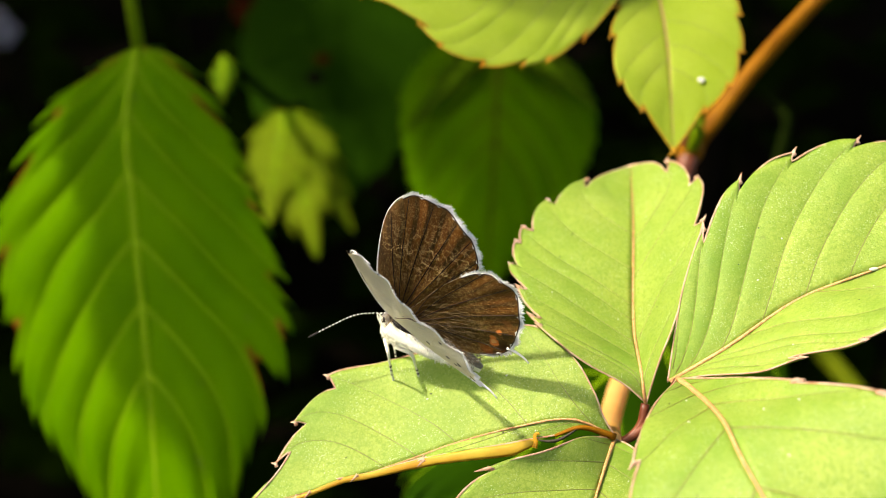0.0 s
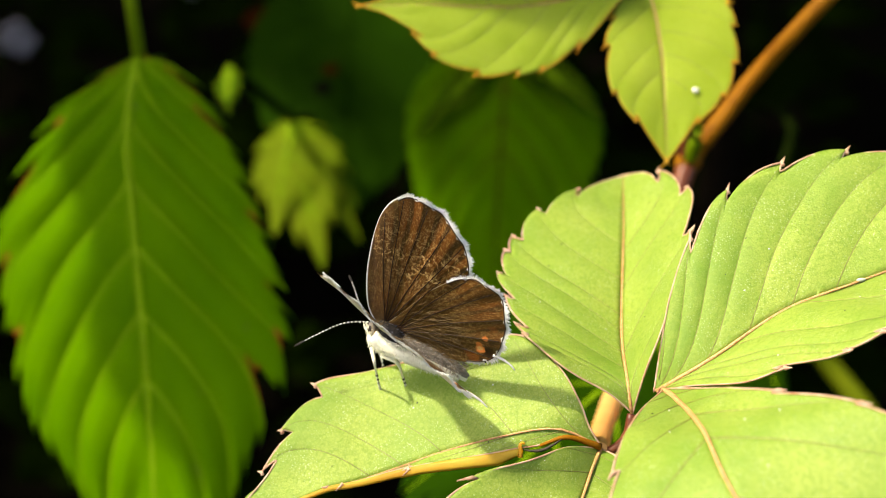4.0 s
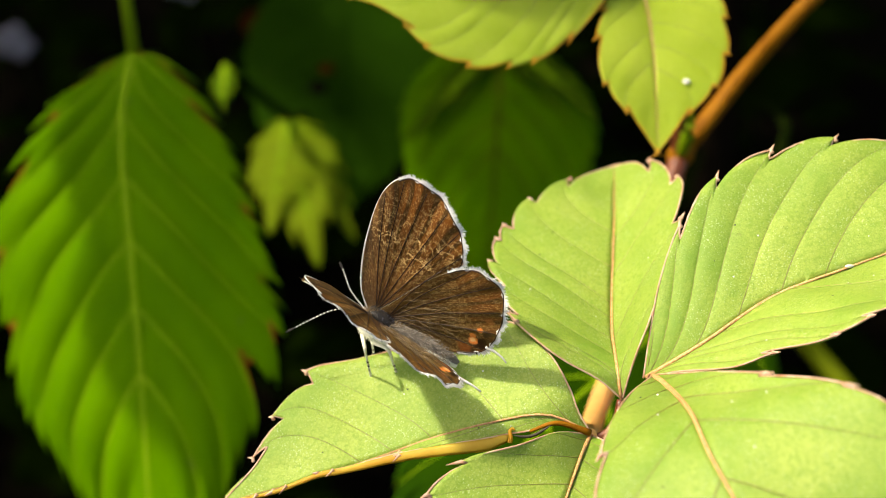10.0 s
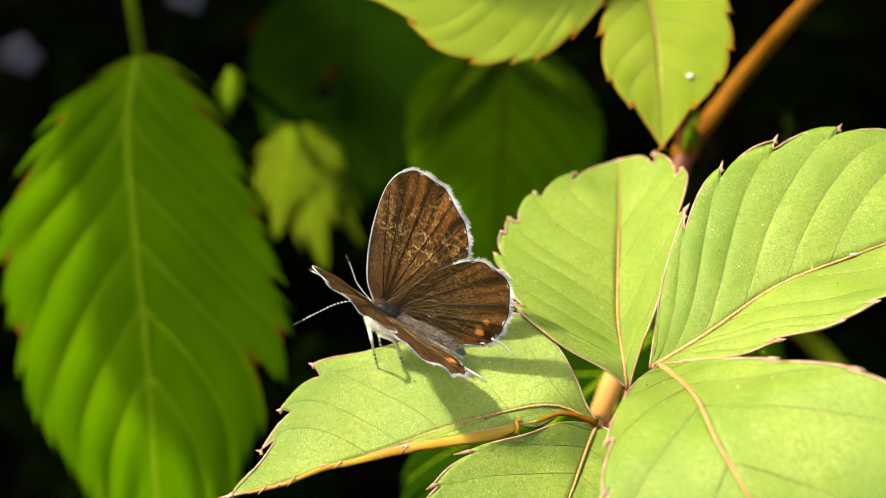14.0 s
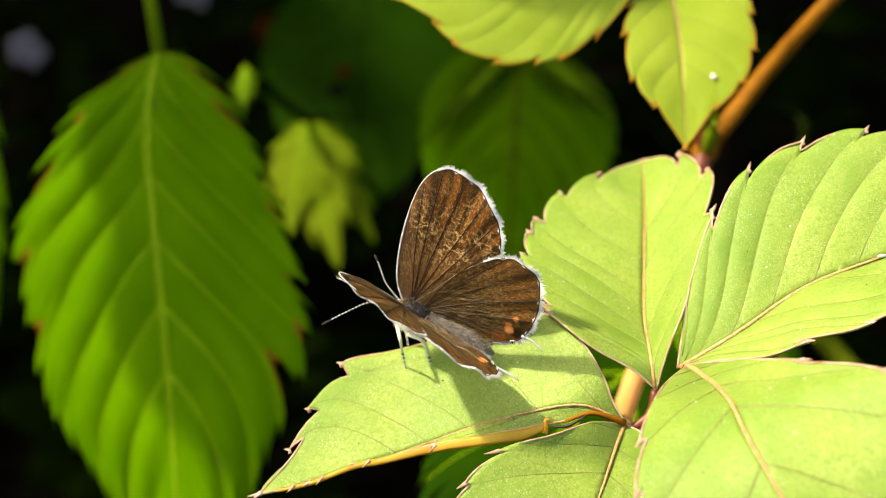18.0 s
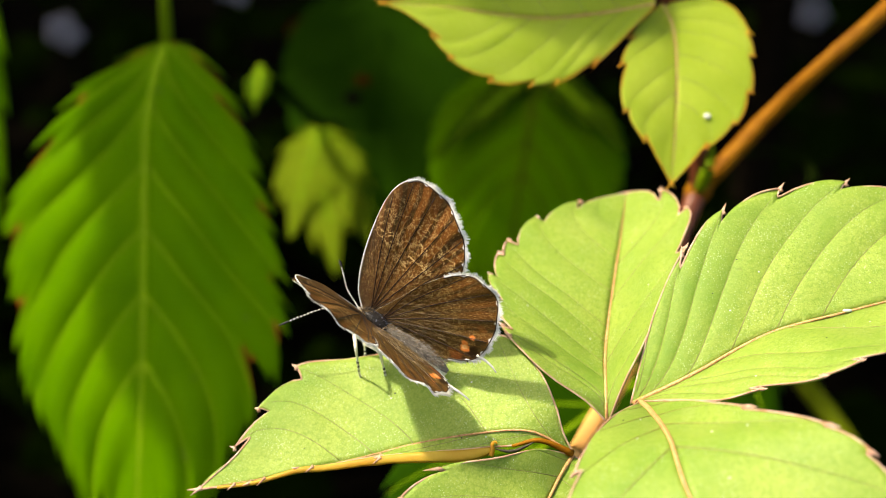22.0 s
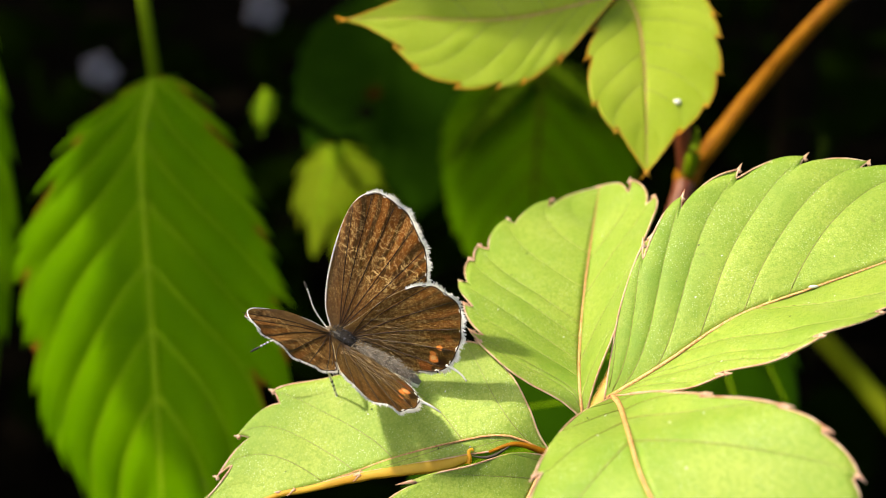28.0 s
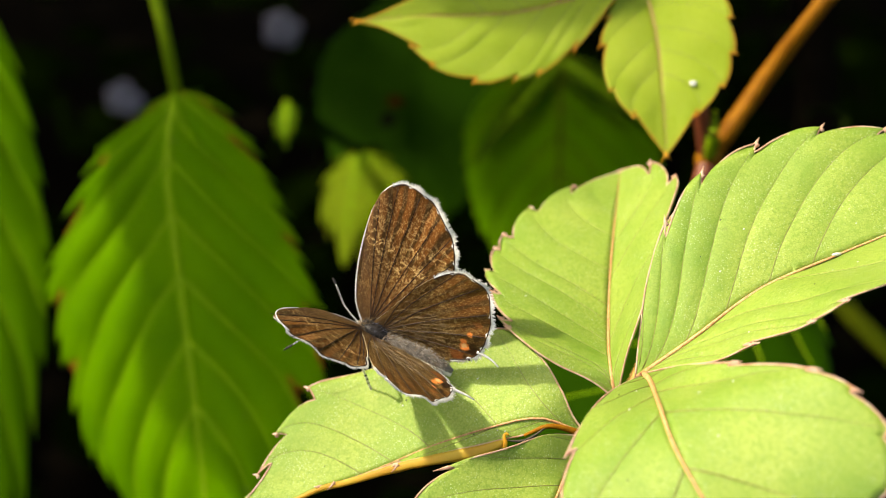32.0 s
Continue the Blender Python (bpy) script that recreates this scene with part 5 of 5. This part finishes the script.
def hairs(parent, material, count, place, seed, length):
    rng = random.Random(seed)
    verts, faces = [], []
    for _ in range(count):
        p, out = place(rng)
        out = (out + Vector((rng.uniform(-0.5, 0.3) - 0.5, rng.uniform(-0.3, 0.3), rng.uniform(-0.3, 0.3)))).normalized()
        l = length * rng.uniform(0.5, 1.3)
        side = out.cross(Vector((0.3, 0.5, 0.8))).normalized() * 0.03 * MM
        third = out.cross(side).normalized() * 0.03 * MM
        s = len(verts)
        verts += [p + side, p - side, p + third, p + out * l * MM]
        faces += [(s, s + 1, s + 3), (s + 1, s + 2, s + 3), (s + 2, s, s + 3)]
    ob = part("fur", from_lists(verts, faces, smooth=False), material, parent)
    ob["kind"] = "stuff"
    return ob


def on_body(rng):
    x = rng.uniform(-7.0, -0.6)
    a = rng.uniform(0, 2 * math.pi)
    c = spline(abdomen_line, (-0.8 - x) / 6.8) if x < -0.8 else abdomen_line[0]
    out = Vector((0, math.cos(a), math.sin(a)))
    return c + out * 0.95 * MM * (1 - max(0, -x - 5) * 0.18), out


def on_thorax(rng):
    a, b = rng.uniform(0, 2 * math.pi), rng.choice((rng.uniform(-1.7, -1.0), rng.uniform(0.9, 1.9)))
    out = Vector((0, math.cos(a), math.sin(a)))
    r = math.sqrt(max(0.05, 1 - (b / 2.0) ** 2))
    return own(0.3 + b, 0.05, 0.2) + out * 0.95 * r * MM, out


hairs(abdomen, BODY_FUZZ, 600, on_body, 3, 0.4)
hairs(abdomen, PALE_FUR, 420, on_body, 5, 0.8)
hairs(head, PALE_FUR, 420, on_thorax, 4, 0.8)


def on_back(rng):
    a, b = rng.uniform(0, 2 * math.pi), rng.uniform(-1.0, 1.0)
    out = Vector((0.2 * b, math.cos(a), math.sin(a))).normalized()
    return own(0.3 + 1.7 * b, 0.12, 0.2) + Vector((0, out.y * 1.05, out.z)) * math.sqrt(1 - 0.94 * b * b) * MM, out


def on_breast(rng):
    a, b = rng.uniform(0.55 * math.pi, 1.45 * math.pi), rng.uniform(-1.0, 0.9)
    out = Vector((0.2 * b, math.cos(a), math.sin(a))).normalized()
    return own(0.5 + 1.7 * b, -1.1, 0.05) + Vector((0, out.y * 0.9, out.z * 0.9)) * math.sqrt(1 - 0.9 * b * b) * MM, out


flank_line = [own(1.4, -0.55, -0.42), own(-0.5, -0.50, -0.50), own(-2.5, -0.30, -0.30), own(-5.0, -0.05, 0.25), own(-7.0, 0.05, 0.85)]
flank = part("flank", tube(along(flank_line, 20), lambda s: (0.80 - 0.15 * s - 0.35 * s**3) * MM, 14), BELLY, butterfly, "white scaled flank")


def on_flank(rng):
    s = rng.random()
    a = rng.uniform(0, 2 * math.pi)
    out = Vector((0, math.cos(a), math.sin(a)))
    return spline(flank_line, s) + out * (0.78 - 0.15 * s - 0.35 * s**3) * MM, out


hairs(flank, BELLY, 700, on_flank, 11, 0.34)
hairs(thorax, BODY_DARK, 420, on_back, 6, 0.45)
hairs(thorax, BLUE_FUR, 190, on_back, 7, 0.40)
hairs(abdomen, GREY_FUR, 1500, on_body, 8, 0.36)
hairs(breast, BELLY, 800, on_breast, 9, 0.42)


def on_face(rng):
    a, b = rng.uniform(0.4 * math.pi, 1.6 * math.pi), rng.uniform(-0.9, 0.9)
    out = Vector((0.5 * b, math.cos(a), math.sin(a))).normalized()
    return own(1.85 + 0.7 * b, -0.30, 0.15) + Vector((0, out.y, out.z)) * 0.74 * math.sqrt(1 - 0.9 * b * b) * MM, out


hairs(head, BELLY, 420, on_face, 10, 0.38)



def wing_hairs(wing, dorsal, seed):
    """Long golden hairs that lie over the inner part of a hindwing."""
    rng = random.Random(seed)
    verts, faces = [], []
    for _ in range(110):
        x, y = rng.uniform(-6.5, -1.2), rng.uniform(0.6, 5.5)
        if y > 6.2 + 0.55 * x + 3.5:
            continue
        way = Vector((x - 1.5, y - 0.8, 0)).normalized() + Vector((rng.uniform(-0.25, 0.25), rng.uniform(-0.25, 0.25), 0))
        l = rng.uniform(0.6, 1.5)
        p = Vector((x, y, wing_height(x, y, True) + 0.04 * dorsal))
        q = Vector((x + way.x * l, y + way.y * l, wing_height(x + way.x * l, y + way.y * l, True) + rng.uniform(0.08, 0.22) * dorsal))
        tube_lists([p * MM, p.lerp(q, 0.5) * MM + Vector((0, 0, 0.03 * MM * dorsal)), q * MM], [0.022 * MM, 0.02 * MM, 0.006 * MM], 3, verts, faces)
    ob = part("fur", from_lists(verts, faces), PALE_FUR, wing)
    ob["kind"] = "stuff"


for far in (0, 1):
    wing_hairs(WINGS[1, far], -1 if far else 1, 60 + far)

# legs and feelers, given by the places they reach
def limb(name, line, r, material, parent, label=""):
    pts = [own_world(p) for p in line]
    return part(name, tube([spline(pts, q / 16) for q in range(17)], r, 6), material, parent, label)


for line in (
    [seat @ own(1.2, -2.0, -0.5), (-0.0004, -0.0022, 0.4047), (-0.0003, -0.0012, 0.4030), (-0.0001, -0.0003, 0.4010), (0.0, 0.0, 0.4000), (-0.0004, -0.0003, 0.3999)],
    [seat @ own(0.0, -2.0, -0.6), (0.0016, -0.0016, 0.4042), (0.0021, -0.0008, 0.4022), (0.0026, 0.0003, 0.3997), (0.0030, 0.0001, 0.3995)],
    [seat @ own(0.6, -2.0, 0.6), (0.0000, 0.0012, 0.4040), (0.0002, 0.0018, 0.4018), (0.0004, 0.0022, 0.3999)],
    [seat @ own(-0.6, -2.0, 0.6), (0.0034, 0.0006, 0.4035), (0.0042, 0.0012, 0.4015), (0.0048, 0.0014, 0.3996)],
):
    leg = limb("leg", line, lambda s: (0.17 - 0.08 * s + (0.03 * math.sin(9 * s) if s < 0.7 else 0)) * MM, BELLY, butterfly, "thin white leg banded with black towards its foot")
    foot = [own_world(p) for p in line]
    for k in range(5):
        part("leg_band", tube([spline(foot, 0.58 + 0.085 * k + 0.012 * q) for q in range(4)], 0.125 * MM - 0.009 * k * MM, 7), SPOT_BLACK, leg, "black ring")


def antenna(line):
    pts = [own_world(p) for p in line]
    n = 64

    def thick(s):
        return (0.045 + (0.075 * math.sin(math.pi * (s - 0.86) / 0.14) if s > 0.86 else 0)) * MM

    ob = part("antenna", tube([spline(pts, q / n) for q in range(n + 1)], thick, 6), SPOT_BLACK, butterfly, "thin black antenna banded with white")
    verts, faces = [], []
    for k in range(19):
        tube_lists([spline(pts, (k + 0.25 + 0.55 * q / 3) / 22) for q in range(4)], [0.05 * MM, 0.07 * MM, 0.07 * MM, 0.05 * MM], 6, verts, faces)
    part("white_bands", from_lists(verts, faces), WHITE_SCALE, ob, "white rings")
    part("club_tip", tube([spline(pts, 0.955 + 0.0075 * q) for q in range(7)], lambda s: (0.085 - 0.05 * s) * MM, 7), CLUB_TIP, ob, "pale orange tip")
    return ob


brow = seat @ own(2.25, 0.15, 0.15)
antenna([brow, (-0.0032, 0.0002, 0.4072), (-0.0055, 0.0000, 0.4062), (-0.0077, -0.0002, 0.4050)])
antenna([brow, (-0.0018, 0.0016, 0.4085), (-0.0023, 0.0024, 0.4096), (-0.0028, 0.0031, 0.4106)])

# wing openings: seconds, then degrees from upright of the near forewing
OPENING = [(0, 38.5), (0.1, 44), (0.2, 48.5), (0.4, 47.5), (0.5, 48.5), (0.6, 43), (0.7, 40.5), (0.8, 38), (1.0, 38), (1.5, 39.5), (1.8, 42), (2.0, 44.5), (2.2, 38), (2.3, 34), (2.5, 50.5), (2.7, 40.5), (2.8, 39), (2.9, 42), (3.0, 42), (3.2, 44), (3.5, 50), (4.2, 43), (4.8, 48), (5.5, 43.5), (6.0, 44), (6.3, 49.5), (6.5, 52), (6.8, 48.5), (7.0, 48), (7.5, 49.5), (8.0, 52), (8.5, 48.5), (9.0, 53.5), (10, 52.5), (13, 51.5), (16.5, 54), (19, 55.5), (23, 56), (25.5, 58.5), (28, 60), (32, 62)]


def blend(t, rows):
    for (a, x), (b, y) in zip(rows, rows[1:]):
        if t <= b:
            return x + (y - x) * (t - a) / (b - a)
    return rows[-1][1]


# how each wing lies, in degrees about the body's three axes, by the opening of the near forewing
LIES = {
    (0, 1): [(30, -6, 16, -1), (39.5, -3.8, 15.2, 0), (44, 2, 15, 2.5), (51.5, 4.5, 8, 4.2), (55.8, 8, 9, 5.5), (62, 13.7, 5, 6.3), (66, 16, 5, 6.3)],
    (1, 1): [(30, -13, 8, -6), (39.5, -12.8, 2.5, -2.5), (44, -11, 3.2, -5), (51.5, -8, 5, 2), (55.8, -6.8, 6, 1), (62, -4, 5.4, 2), (66, -3, 5.4, 2)],
    (0, 0): [(30, -31, -4.5, 3), (39.5, -41.8, -7.5, 7), (44, -46.5, -4.7, 3.7), (51.5, -53.7, -2.2, 6), (55.8, -57, -0.2, 4), (62, -64, -0.7, 6), (66, -68, -0.7, 6)],
    (1, 0): [(30, -30, -2, -1), (39.5, -43.6, -6.6, 1.7), (44, -47.6, 0.5, 1.8), (51.5, -57.2, 3.6, -0.4), (55.8, -59.2, 6.8, -0.6), (62, -63, 7.9, 0.3), (66, -66, 7.9, 0.3)],
}


def motions():
    for key, wing in WINGS.items():
        hinge = own(0.77, -0.06, 0.42) if key[1] else own(1.08, 0.12, -0.12)
        table = LIES[key]
        rows = []
        for t, near in OPENING:
            turn = [blend(near, [(row[0], row[k]) for row in table]) for k in (1, 2, 3)]
            rows.append((t, pose(*hinge, *turn)))
        walk(wing, rows)


motions()
